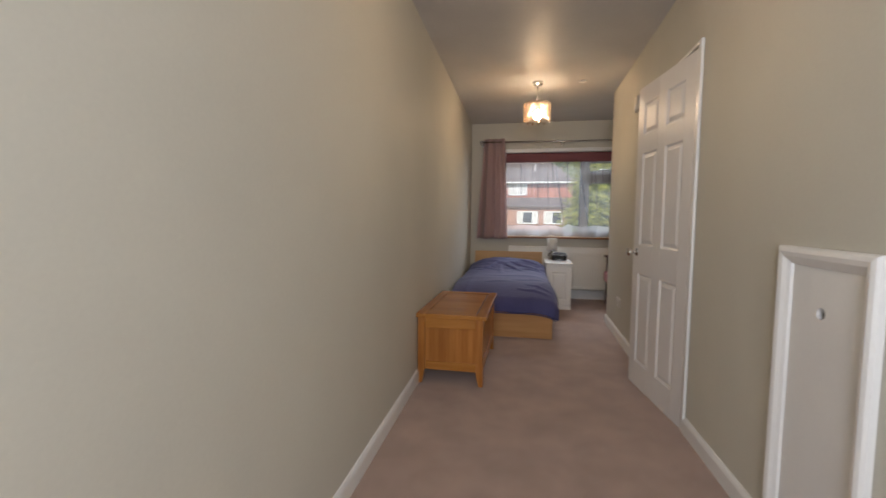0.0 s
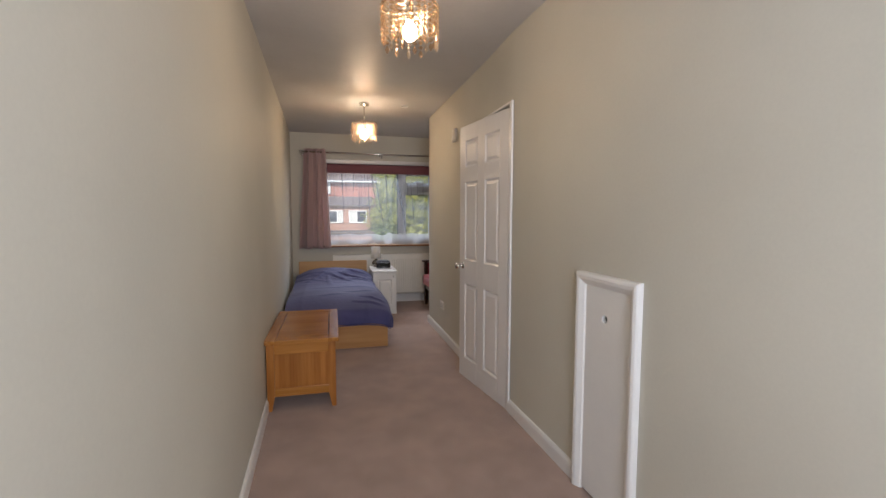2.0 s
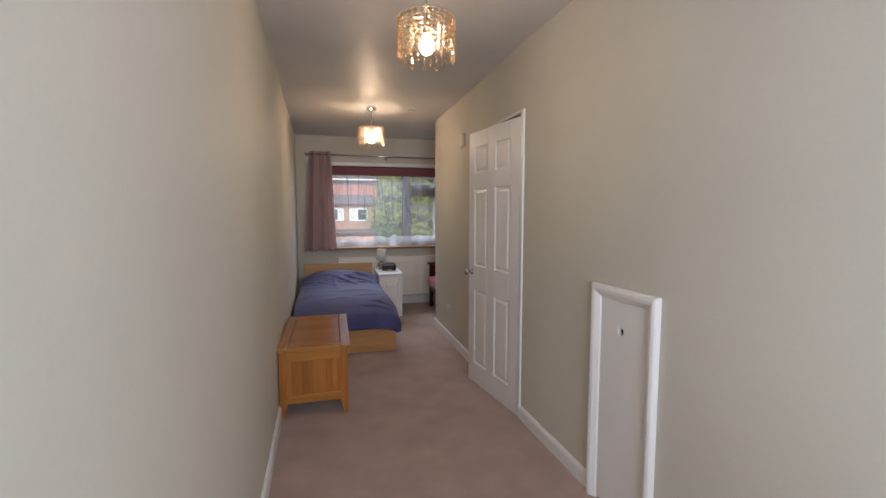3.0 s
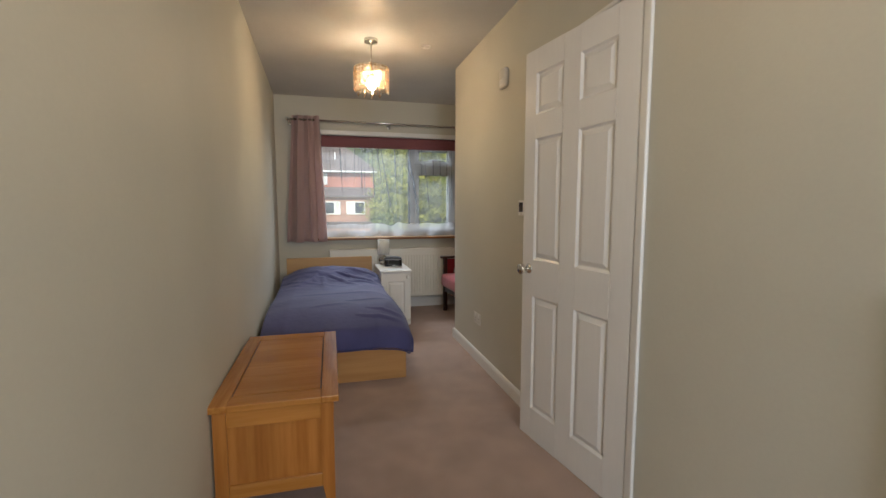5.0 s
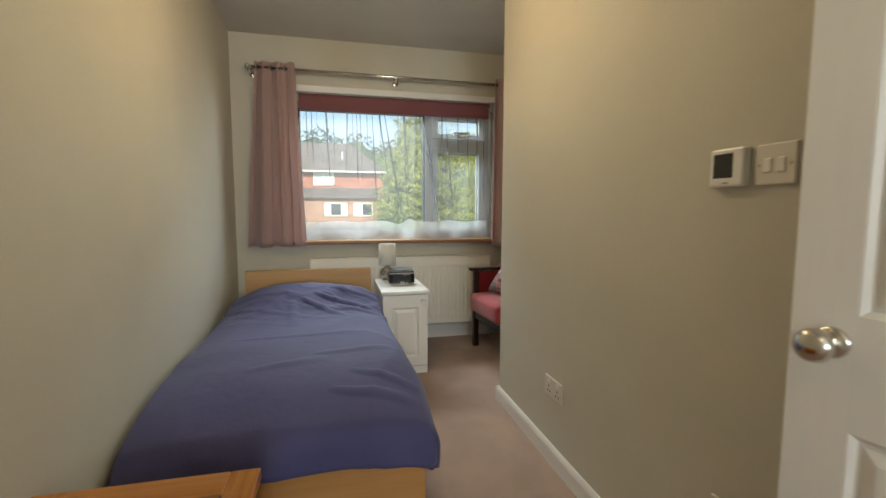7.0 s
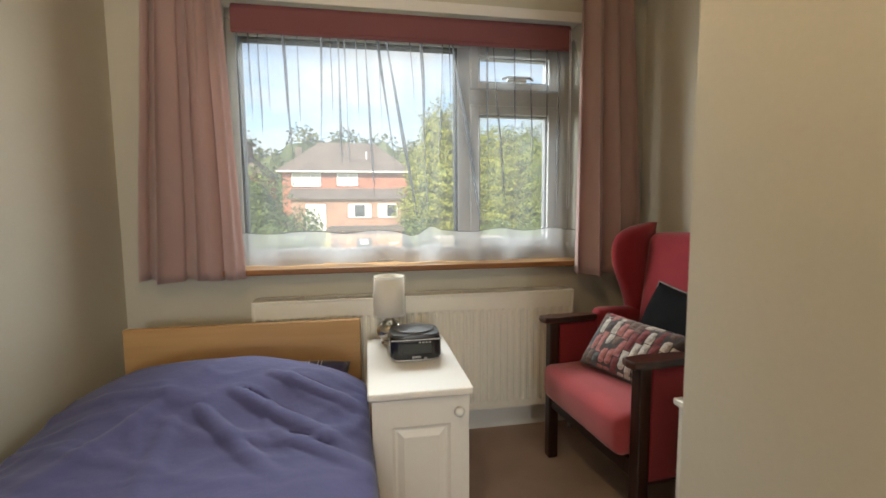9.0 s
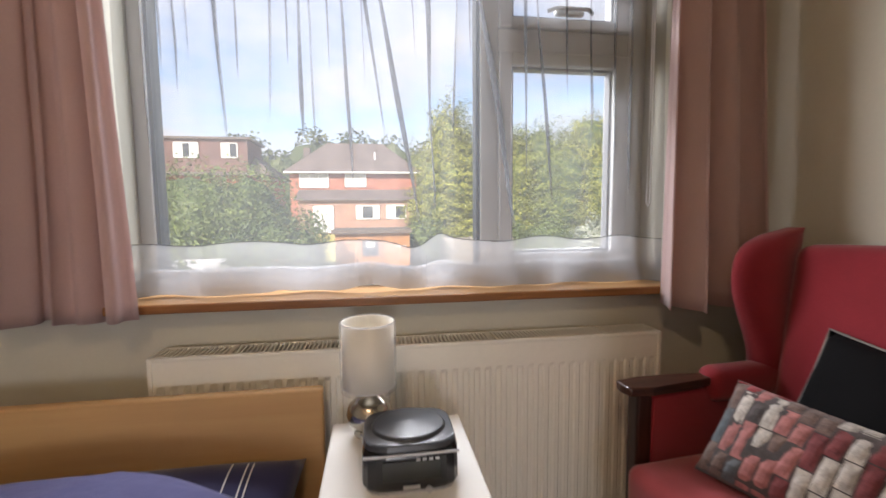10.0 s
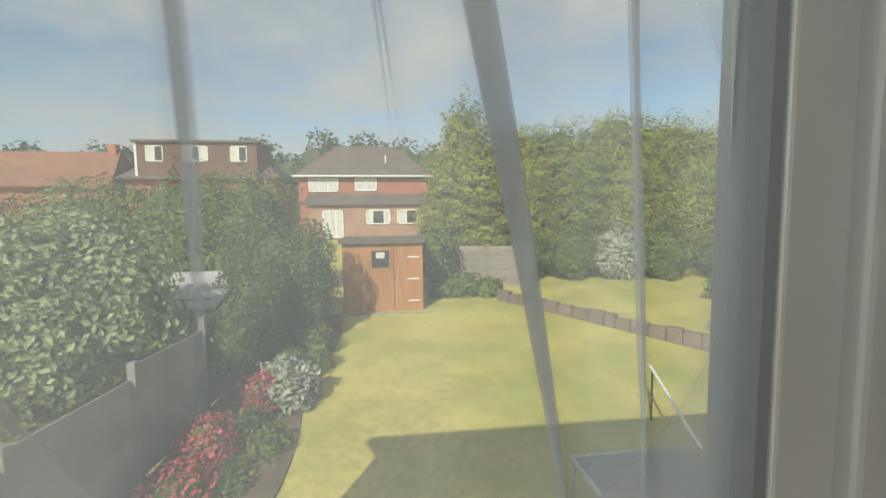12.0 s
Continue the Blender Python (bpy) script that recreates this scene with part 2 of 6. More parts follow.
# near-black colour puts the shade of gaps and holes into solid parts
M_CAVITY_SHADE = surface("cavity_shade", (0.03, 0.028, 0.025), 0.9, 0.1, 5, 0.1, 60, 0)
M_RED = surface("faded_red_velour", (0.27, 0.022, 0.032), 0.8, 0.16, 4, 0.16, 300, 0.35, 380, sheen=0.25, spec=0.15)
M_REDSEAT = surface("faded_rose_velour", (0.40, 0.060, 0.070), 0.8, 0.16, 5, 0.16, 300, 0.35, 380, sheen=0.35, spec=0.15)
M_DARKWOOD = timber("dark_mahogany", (0.016, 0.006, 0.005), (0.055, 0.020, 0.013), 2, 0.3, 9)
M_ARMWOOD = timber("worn_mahogany_arm", (0.022, 0.009, 0.006), (0.085, 0.032, 0.020), 0, 0.28, 9)
M_BLACKCLOTH = surface("black_cushion_cloth", (0.005, 0.005, 0.006), 0.9, 0.2, 5, 0.2, 300, 0.3, 380, spec=0.15)
M_GREYPIPE = surface("grey_piping", (0.2, 0.19, 0.18), 0.8, 0.05, 9, 0.05, 90, 0)
M_BLACK = surface("black_plastic", (0.012, 0.012, 0.014), 0.22, 0.1, 5, 0.1, 60, 0)
M_BLACKTOP = surface("charcoal_plastic", (0.035, 0.038, 0.045), 0.3, 0.1, 5, 0.1, 60, 0.02)
M_SILVER = surface("silver_plastic", (0.42, 0.42, 0.43), 0.3, 0.05, 8, 0.05, 60, 0, metal=0.6)
M_SHADE = surface("pale_silk_shade", (0.82, 0.79, 0.71), 0.6, 0.04, 5, 0.06, 240, 0.05, 300, stretch=(1, 1, 0.1))
M_SLEEVE = sheer("clear_lamp_sleeve", (0.8, 0.78, 0.74), 0.22)
M_SMOKE = surface("silvered_lamp_base", (0.48, 0.44, 0.38), 0.14, 0.2, 14, 0.05, 60, 0, metal=0.9)
M_PLASTIC = surface("ivory_plastic", (0.66, 0.63, 0.57), 0.35, 0.03, 6, 0.02, 60, 0)
M_SCREEN = surface("dark_lcd", (0.02, 0.022, 0.02), 0.15, 0.05, 6, 0.02, 60, 0)
M_LACQUER = surface("white_lacquer", (0.80, 0.79, 0.76), 0.34, 0.03, 3, 0.02, 60, 0.03, 120)

# ---- building tools ----


def put_in(bm, tmp):
    me = bpy.data.meshes.new("tmp")
    tmp.to_mesh(me)
    tmp.free()
    bm.from_mesh(me)
    bpy.data.meshes.remove(me)


def box(bm, a, b, bev=0.0, seg=2):
    t = bmesh.new()
    bmesh.ops.create_cube(t, size=1)
    c = [(p + q) / 2 for p, q in zip(a, b)]
    s = [abs(q - p) for p, q in zip(a, b)]
    for v in t.verts:
        v.co = Vector([c[i] + v.co[i] * s[i] for i in range(3)])
    if bev:
        bmesh.ops.bevel(t, geom=t.edges[:], offset=min(bev, min(s) * 0.45), segments=seg, profile=0.5, affect="EDGES")
    put_in(bm, t)
    return bm


def boxm(a, b, bev=0.0, seg=2):
    return box(bmesh.new(), a, b, bev, seg)


def prism(bm, poly, z0, z1):
    lo = [bm.verts.new((x, y, z0)) for x, y in poly]
    hi = [bm.verts.new((x, y, z1)) for x, y in poly]
    bm.faces.new(lo[::-1])
    bm.faces.new(hi)
    for i in range(len(poly)):
        j = (i + 1) % len(poly)
        bm.faces.new((lo[i], lo[j], hi[j], hi[i]))
    return bm


def rod(bm, p, q, r, r2=None, n=14):
    """A round bar from p to q."""
    p, q = Vector(p), Vector(q)
    r2 = r if r2 is None else r2
    t = bmesh.new()
    bmesh.ops.create_cone(t, cap_ends=True, segments=n, radius1=r, radius2=r2, depth=(q - p).length)
    m = Matrix.Translation((p + q) / 2) @ (q - p).to_track_quat("Z", "Y").to_matrix().to_4x4()
    bmesh.ops.transform(t, matrix=m, verts=t.verts[:])
    put_in(bm, t)
    return bm


def lathe(bm, prof, c=(0, 0, 0), n=24, m=None):
    rings = []
    for r, z in prof:
        ring = []
        for i in range(n):
            a = 2 * math.pi * i / n
            v = Vector((r * math.cos(a), r * math.sin(a), z))
            v = (m @ v) if m else v + Vector(c)
            ring.append(bm.verts.new(v))
        rings.append(ring)
    for a, b in zip(rings, rings[1:]):
        for i in range(n):
            j = (i + 1) % n
            bm.faces.new((a[i], a[j], b[j], b[i]))
    bm.faces.new(rings[0][::-1])
    bm.faces.new(rings[-1])
    return bm


def tube(bm, pts, r, n=8):
    pts = [Vector(p) for p in pts]
    rings = []
    for i, p in enumerate(pts):
        d = (pts[min(i + 1, len(pts) - 1)] - pts[max(i - 1, 0)]).normalized()
        q = d.to_track_quat("Z", "Y")
        rings.append([bm.verts.new(p + q @ Vector((r * math.cos(2 * math.pi * k / n), r * math.sin(2 * math.pi * k / n), 0))) for k in range(n)])
    for a, b in zip(rings, rings[1:]):
        for k in range(n):
            j = (k + 1) % n
            bm.faces.new((a[k], a[j], b[j], b[k]))
    bm.faces.new(rings[0][::-1])
    bm.faces.new(rings[-1])
    return bm


def sheet(bm, fn, nu, nv):
    g = [[bm.verts.new(fn(i / nu, j / nv)) for j in range(nv + 1)] for i in range(nu + 1)]
    for i in range(nu):
        for j in range(nv):
            bm.faces.new((g[i][j], g[i + 1][j], g[i + 1][j + 1], g[i][j + 1]))
    return bm


def pillow(bm, w, h, d, m, nu=20, nv=14, corner=0.75):
    """A stuffed cushion of width w, height h and thickness d, placed by m."""
    for side in (1, -1):
        def f(u, v, side=side):
            a, b = 2 * u - 1, 2 * v - 1
            k = max(0.0, (1 - abs(a) ** 2.6) * (1 - abs(b) ** 2.6)) ** 0.45
            pinch = 1 - 0.06 * (1 - abs(a) ** 2) * abs(b) - 0.0
            wob = 0.006 * noise.noise(Vector((a * 2.2, b * 2.2, side)))
            return m @ Vector((a * w / 2 * (1 - 0.05 * (1 - b * b)), b * h / 2 * pinch, side * (d / 2 * k + wob * k)))
        sheet(bm, f, nu, nv)
    bmesh.ops.remove_doubles(bm, verts=bm.verts[:], dist=0.0008)
    bmesh.ops.recalc_face_normals(bm, faces=bm.faces[:])
    return bm


BASE = {}


def thing(name, label, category, at=(0, 0, 0), group="", kind="", local=False):
    """An Empty at the base of a thing. Its parts are built in world places, or about its base when local."""
    e = new(name)
    e.empty_display_size = 0.1
    e.matrix_basis = Matrix.Translation(at)
    BASE[e.name] = Matrix.Identity(4) if local else Matrix.Translation(at).inverted()
    return tagged(e, label, category, group, kind)


def mesh_of(name, bm, material, smooth=False):
    bmesh.ops.recalc_face_normals(bm, faces=bm.faces[:])
    me = bpy.data.meshes.new(name)
    bm.to_mesh(me)
    bm.free()
    me.materials.append(material)
    if smooth:
        me.polygons.foreach_set("use_smooth", [True] * len(me.polygons))
    return me


def part(name, bm, material, parent=None, label="", smooth=False):
    ob = new(name, mesh_of(name, bm, material, smooth))
    if parent:
        ob.parent = parent
        ob.matrix_parent_inverse = BASE.get(parent.name, Matrix.Identity(4))
    return tagged(ob, label)


def solo(name, bm, material, label, category, group="", kind="", smooth=False):
    """A thing that is one mesh."""
    return tagged(part(name, bm, material, None, "", smooth), label, category, group, kind)


def structure(name, bm, material, label, category):
    return solo(name, bm, material, label, category, "", "structure")


def thick(ob, t, offset=0.0):
    md = ob.modifiers.new("thickness", "SOLIDIFY")
    md.thickness, md.offset = t, offset
    return ob


# ---- the room: plan ----
HEIGHT = 2.43           # ceiling
RIGHT = 1.832           # wall with the door
CORNER = -1.330         # where that wall turns off to the alcove
ALCOVE = 2.628          # wall behind the armchair
BACK = -7.6


def left_x(y):
    return 0.160 - 0.032 * y


WIN_L, WIN_R, WIN_B, WIN_T = 0.585, 2.285, 0.832, 2.055
DOOR_A, DOOR_B, DOOR_H = -3.784, -3.045, 2.0

structure("floor", prism(bmesh.new(), [(-0.1, BACK - 0.1), (ALCOVE + 0.12, BACK - 0.1), (ALCOVE + 0.12, 0.02), (-0.1, 0.02)], -0.12, 0.0),
          M_CARPET, "worn mauve-beige fitted carpet", "carpet")
structure("ceiling", boxm((-0.1, BACK - 0.1, HEIGHT), (ALCOVE + 1.5, 0.02, HEIGHT + 0.1)), M_CEIL, "off-white painted plaster ceiling", "ceiling")
structure("wall_left", prism(bmesh.new(), [(left_x(0), 0), (left_x(BACK), BACK), (left_x(BACK) - 0.3, BACK), (left_x(0) - 0.3, 0)], 0, HEIGHT),
          M_WALL, "sage-cream painted plaster wall beside the bed", "wall")
bm = bmesh.new()
box(bm, (-0.2, 0, -0.2), (WIN_L, 0.28, 2.6))
box(bm, (WIN_R, 0, -0.2), (ALCOVE + 0.12, 0.28, 2.6))
box(bm, (WIN_L, 0, -0.2), (WIN_R, 0.28, WIN_B))
box(bm, (WIN_L, 0, WIN_T), (WIN_R, 0.28, 2.6))
structure("wall_window", bm, M_WALL, "sage-cream painted wall around the window", "wall")


def near_lean(v):
    """The wall before the door is out of true and splays outwards."""
    v.x -= 0.025 * min(0.0, v.y - DOOR_A)


bm = bmesh.new()
box(bm, (RIGHT, BACK, 0), (RIGHT + 0.11, -5.005, HEIGHT))
box(bm, (RIGHT, -5.005, 1.02), (RIGHT + 0.11, -4.635, HEIGHT))
box(bm, (RIGHT, -4.635, 0), (RIGHT + 0.11, DOOR_A, HEIGHT))
for v in bm.verts:
    near_lean(v.co)
# high up the plaster leans in and meets the door wall in a slanting crease
lean = [bm.verts.new(v) for v in ((RIGHT - 0.0005, -3.345, HEIGHT), (RIGHT - 0.0005, DOOR_A - 0.046, 2.022), (RIGHT + 0.095, BACK, HEIGHT), (RIGHT - 0.015, DOOR_A - 0.046, HEIGHT))]
for tri in ((0, 1, 3), (1, 2, 3)):
    bm.faces.new([lean[k] for k in tri])
box(bm, (RIGHT, DOOR_A, DOOR_H), (RIGHT + 0.11, DOOR_B, HEIGHT))
box(bm, (RIGHT, DOOR_B, 0), (RIGHT + 0.11, CORNER, HEIGHT), 0.004)
structure("wall_door", bm, M_WALL, "sage-cream painted wall holding the panelled door", "wall")
structure("wall_alcove_side", boxm((RIGHT + 0.11, CORNER - 0.11, 0), (ALCOVE + 0.12, CORNER - 0.002, HEIGHT)), M_WALL, "sage-cream wall closing the alcove", "wall")
structure("wall_alcove", boxm((ALCOVE, CORNER, 0), (ALCOVE + 0.12, 0, HEIGHT)), M_WALL, "sage-cream wall behind the armchair", "wall")
bm = bmesh.new()
box(bm, (0, BACK - 0.2, 0), (0.6, BACK, HEIGHT))
box(bm, (1.6, BACK - 0.2, 0), (RIGHT + 0.11, BACK, HEIGHT))
box(bm, (0.6, BACK - 0.2, 0), (1.6, BACK, 0.9))
box(bm, (0.6, BACK - 0.2, 2.0), (1.6, BACK, HEIGHT))
# unseen board added over the opening to keep the sun out
box(bm, (0.5, BACK - 0.24, 0.8), (1.7, BACK - 0.2, 2.1))
structure("wall_back", bm, M_WALL, "sage-cream wall at the far end of the room", "wall")
# the landing behind the door and the void behind the hatch
bm = bmesh.new()
box(bm, (RIGHT + 1.2, -5.2, 0), (RIGHT + 1.3, CORNER - 0.11, HEIGHT))
box(bm, (RIGHT + 0.11, -5.3, 0), (RIGHT + 1.3, -5.2, HEIGHT))
structure("wall_landing", bm, M_WALL, "plain painted wall of the landing", "wall")
structure("floor_landing", boxm((ALCOVE + 0.12, -5.3, -0.12), (RIGHT + 1.3, CORNER - 0.11, -0.002)), M_CARPET, "mauve-beige landing carpet", "carpet")


def skirting(name, p, q, inward, h=0.085):
    """A skirting board from p to q with a rounded top, standing off the wall towards inward."""
    p, q, n = Vector((*p, 0)), Vector((*q, 0)), Vector((*inward, 0)).normalized()
    bm = bmesh.new()
    prof = [(0, 0), (0.016, 0), (0.016, h - 0.02), (0.012, h - 0.008), (0.006, h), (0, h)]
    ends = [[bm.verts.new(e + n * d + Vector((0, 0, z))) for d, z in prof] for e in (p, q)]
    k = len(prof)
    for i in range(k):
        bm.faces.new((ends[0][i], ends[0][(i + 1) % k], ends[1][(i + 1) % k], ends[1][i]))
    bm.faces.new(ends[0])
    bm.faces.new(ends[1][::-1])
    return structure(name, bm, M_WHITE, "white gloss painted skirting board", "skirting board")


skirting("baseboard_left", (left_x(0), -0.002), (left_x(BACK), BACK), (1, 0))
skirting("baseboard_right_1", (RIGHT, DOOR_B + 0.04), (RIGHT, CORNER), (-1, 0))
for board in (skirting("baseboard_right_2", (RIGHT, -4.598), (RIGHT, DOOR_A - 0.045), (-1, 0)), skirting("baseboard_right_3", (RIGHT, BACK), (RIGHT, -5.042), (-1, 0))):
    for v in board.data.vertices:
        near_lean(v.co)
skirting("baseboard_corner", (RIGHT - 0.016, CORNER), (ALCOVE, CORNER), (0, 1))
skirting("baseboard_window", (left_x(0), 0), (ALCOVE, 0), (0, -1), 0.115)
skirting("baseboard_alcove", (ALCOVE, CORNER + 0.016), (ALCOVE, -0.017), (-1, 0))


# ---- door, ajar into the room ----
def panel_rings(bm, x0, z0, x1, z1, y, out):
    """A moulded panel: a slope down from the face, a flat, and a raised field. out: the way the face looks along y."""
    steps = [(0.0, 0.0), (0.010, -0.009), (0.016, -0.009), (0.036, -0.001), (0.040, -0.001)]
    rings = []
    for ins, dep in steps:
        yy = y + out * dep
        rings.append([bm.verts.new(p) for p in ((x0 + ins, yy, z0 + ins), (x1 - ins, yy, z0 + ins), (x1 - ins, yy, z1 - ins), (x0 + ins, yy, z1 - ins))])
    for a, b in zip(rings, rings[1:]):
        for i in range(4):
            bm.faces.new((a[i], a[(i + 1) % 4], b[(i + 1) % 4], b[i]))
    bm.faces.new(rings[-1])
    return bm


DW, DT = 0.726, 0.036
door = thing("door_1", "white six-panel interior door standing slightly ajar", "door", kind="structure", local=True)
cols = ((0.112, 0.317), (0.429, 0.632))
rows = ((0.164, 0.761), (0.949, 1.552), (1.668, 1.869))
bm = bmesh.new()
zs = [0.002] + [v for r in rows for v in r] + [1.982]
for a, b in ((0, cols[0][0]), (cols[0][1], cols[1][0]), (cols[1][1], DW)):
    box(bm, (a, 0, zs[0]), (b, DT, zs[-1]), 0.0015, 1)
for k in range(0, len(zs), 2):
    for a, b in cols:
        box(bm, (a, 0, zs[k]), (b, DT, zs[k + 1]))
part("leaf", bm, M_DOOR, door)
for a, b in cols:
    for c, d in rows:
        bm = panel_rings(bmesh.new(), a, c, b, d, 0.0, -1)
        panel_rings(bm, a, c, b, d, DT, 1)
        part("panel", bm, M_DOOR, door)
# knob on both faces, with rose and latch plate
for y, s in ((0.0, -1), (DT, 1)):
    m = Matrix.Translation((DW - 0.062, y, 0.900)) @ Matrix.Rotation(radians(90 * -s), 4, "X")
    bm = lathe(bmesh.new(), [(0.026, 0), (0.026, 0.004), (0.022, 0.007), (0.010, 0.009), (0.009, 0.026), (0.016, 0.031), (0.0255, 0.040),
                             (0.0275, 0.050), (0.025, 0.059), (0.016, 0.065), (0.004, 0.067)], n=28, m=m)
    part("knob", bm, M_CHROME, door, "polished chrome door knob", True)
part("latch_plate", boxm((DW, 0.006, 0.84), (DW + 0.0015, 0.030, 0.96)), M_CHROME, door, "steel latch plate")
for z in (0.22, 1.0, 1.76):
    bm = rod(bmesh.new(), (-0.004, -0.004, z - 0.045), (-0.004, -0.004, z + 0.045), 0.0065)
    box(bm, (-0.003, 0.0, z - 0.045), (0.0, DT * 0.8, z + 0.045))
    part("hinge", bm, M_CHROME, door, "steel butt hinge")
door_angle = math.degrees(math.atan2(0.735, -0.115))
door.matrix_basis = Matrix.Translation((RIGHT - 0.014, DOOR_A + 0.003, 0)) @ Matrix.Rotation(radians(door_angle), 4, "Z") @ Matrix.Translation((0, -DT, 0))

frame_thing = thing("door_frame", "white gloss door lining and narrow architrave", "door frame", (RIGHT, -3.45, 0), kind="structure")
for nm, a, b in (("jamb", (RIGHT + 0.002, DOOR_A - 0.03, 0), (RIGHT + 0.108, DOOR_A - 0.002, DOOR_H)),
                 ("jamb", (RIGHT + 0.002, DOOR_B + 0.002, 0), (RIGHT + 0.108, DOOR_B + 0.03, DOOR_H))):
    part(nm, boxm(a, b, 0.002, 1), M_WHITE, frame_thing)
part("stop", boxm((RIGHT + 0.040, DOOR_A - 0.002, 0), (RIGHT + 0.058, DOOR_A + 0.035, DOOR_H), 0.002, 1), M_WHITE, frame_thing)
for nm, a, b in (("architrave", (RIGHT - 0.016, DOOR_A - 0.044, 0), (RIGHT - 0.001, DOOR_A - 0.004, DOOR_H + 0.020)),
                 ("architrave", (RIGHT - 0.016, DOOR_B + 0.004, 0), (RIGHT - 0.001, DOOR_B + 0.044, DOOR_H + 0.020)),
                 ("head", (RIGHT - 0.016, DOOR_A - 0.004, DOOR_H + 0.002), (RIGHT - 0.001, DOOR_B + 0.004, DOOR_H + 0.020))):
    part(nm, boxm(a, b, 0.005), M_WHITE, frame_thing)

# ---- storage hatch ----
HY0, HY1, HZ = -5.020, -4.600, 1.044
hatch = thing("storage_hatch", "white painted cupboard hatch with a round finger hole", "hatch", (RIGHT, -4.84, 0))
bm = bmesh.new()
hy, hz, hr = -4.797, 0.852, 0.018
ring_o = [bm.verts.new((RIGHT - 0.006, y, z)) for y, z in ((HY0 + 0.05, 0.012), (HY1 - 0.05, 0.012), (HY1 - 0.05, HZ - 0.05), (HY0 + 0.05, HZ - 0.05))]
nh = 16
ang = [math.radians(-135 + 360 * i / nh) for i in range(nh)]
hole = [bm.verts.new((RIGHT - 0.006, hy + hr * math.cos(a), hz + hr * math.sin(a))) for a in ang]
inner = [bm.verts.new((RIGHT + 0.012, hy + hr * math.cos(a), hz + hr * math.sin(a))) for a in ang]
for i in range(nh):
    bm.faces.new((hole[i], hole[(i + 1) % nh], inner[(i + 1) % nh], inner[i]))
for q in range(4):
    seg = [hole[(q * 4 + k) % nh] for k in range(5)]
    bm.faces.new([ring_o[q], *seg, ring_o[(q + 1) % 4]])
part("panel", bm, M_WHITE, hatch)
# board coloured near-black so the hole shows painted shade
part("backing", boxm((RIGHT + 0.085, HY0 + 0.04, 0.03), (RIGHT + 0.1, HY1 - 0.04, HZ - 0.04)), M_CAVITY_SHADE, hatch, "near-black board painting the shade behind the hatch")


def bullnose(p, q, across, name):
    """A rounded moulding of the hatch surround from p to q, on the wall."""
    p, q, a = Vector(p), Vector(q), Vector(across)
    bm = bmesh.new()
    prof = [(0, 0.0), (0, 0.018), (0.006, 0.026), (0.018, 0.030), (0.032, 0.027), (0.044, 0.018), (0.054, 0.012), (0.060, 0.0)]
    d = (q - p).normalized()
    ends = []
    for e, s in ((p, 1), (q, -1)):
        ends.append([bm.verts.new(e + a * w + d * s * w + Vector((-h, 0, 0))) for w, h in prof])
    for i in range(len(prof) - 1):
        bm.faces.new((ends[0][i], ends[0][i + 1], ends[1][i + 1], ends[1][i]))
    bm.faces.new(ends[0])
    bm.faces.new(ends[1])
    part(name, bm, M_WHITE, hatch, "", False)


X = RIGHT - 0.001
bullnose((X, HY0, HZ), (X, HY1, HZ), (0, 0, -1), "moulding")
bullnose((X, HY1, HZ), (X, HY1, -0.058), (0, -1, 0), "moulding")
bullnose((X, HY0, -0.058), (X, HY0, HZ), (0, 1, 0), "moulding")

for ob in hatch.children:
    for v in ob.data.vertices:
        near_lean(v.co)

# ---- window ----
FY0, FY1 = 0.135, 0.20        # depth of the frame
window = thing("window_1", "white plastic casement window with a small top light", "window", (1.43, 0.17, WIN_B), kind="structure")


def bars(name, x0, z0, x1, z1, w, y0, y1, mat, parent, bev=0.006):
    """A rectangular frame of four bars. w: widths of left, right, bottom, top."""
    l, r, b, t = w
    bm = bmesh.new()
    box(bm, (x0, y0, z0), (x0 + l, y1, z1), bev)
    box(bm, (x1 - r, y0, z0), (x1, y1, z1), bev)
    box(bm, (x0 + l - 0.003, y0 + 0.001, z0), (x1 - r + 0.003, y1 - 0.001, z0 + b), bev)
    box(bm, (x0 + l - 0.003, y0 + 0.001, z1 - t), (x1 - r + 0.003, y1 - 0.001, z1), bev)
    return part(name, bm, mat, parent)


GL, GM0, GM1, GR = 0.640, 1.664, 1.785, 2.160
GB, GT = 0.912, 1.915
TL0, TL1 = 1.600, 1.760
part("outer_frame", box(box(box(box(bmesh.new(), (WIN_L, FY0, 0.85), (GL - 0.012, FY1, 2.05), 0.004), (GR + 0.055, FY0, 0.85), (WIN_R, FY1, 2.05), 0.004),
     (GL - 0.014, FY0 + 0.001, 0.85), (GR + 0.057, FY1, GB - 0.012), 0.004), (GL - 0.014, FY0 + 0.001, GT + 0.012), (GR + 0.057, FY1, 2.05), 0.004), M_PVC, window)
part("mullion", boxm((GM0 + 0.012, FY0 + 0.002, GB - 0.013), (GM1 - 0.045, FY1, GT + 0.013), 0.004), M_PVC, window)
part("transom", boxm((GM1 - 0.046, FY0 + 0.003, TL0 + 0.045), (GR + 0.056, FY1, TL1 - 0.035), 0.004), M_PVC, window)
# runs the frame's full depth; its dark colour includes the mullion's shade
bars("fixed_bead", GL - 0.013, GB - 0.013, GM0 + 0.013, GT + 0.013, (0.013,) * 4, FY0 + 0.008, FY1 + 0.002, M_GASKET, window, 0)
bars("casement_sash", GM1 - 0.046, GB - 0.012, GR + 0.056, TL0 + 0.046, (0.046, 0.056, 0.055, 0.046), FY0 - 0.016, FY1 - 0.02, M_PVC, window)
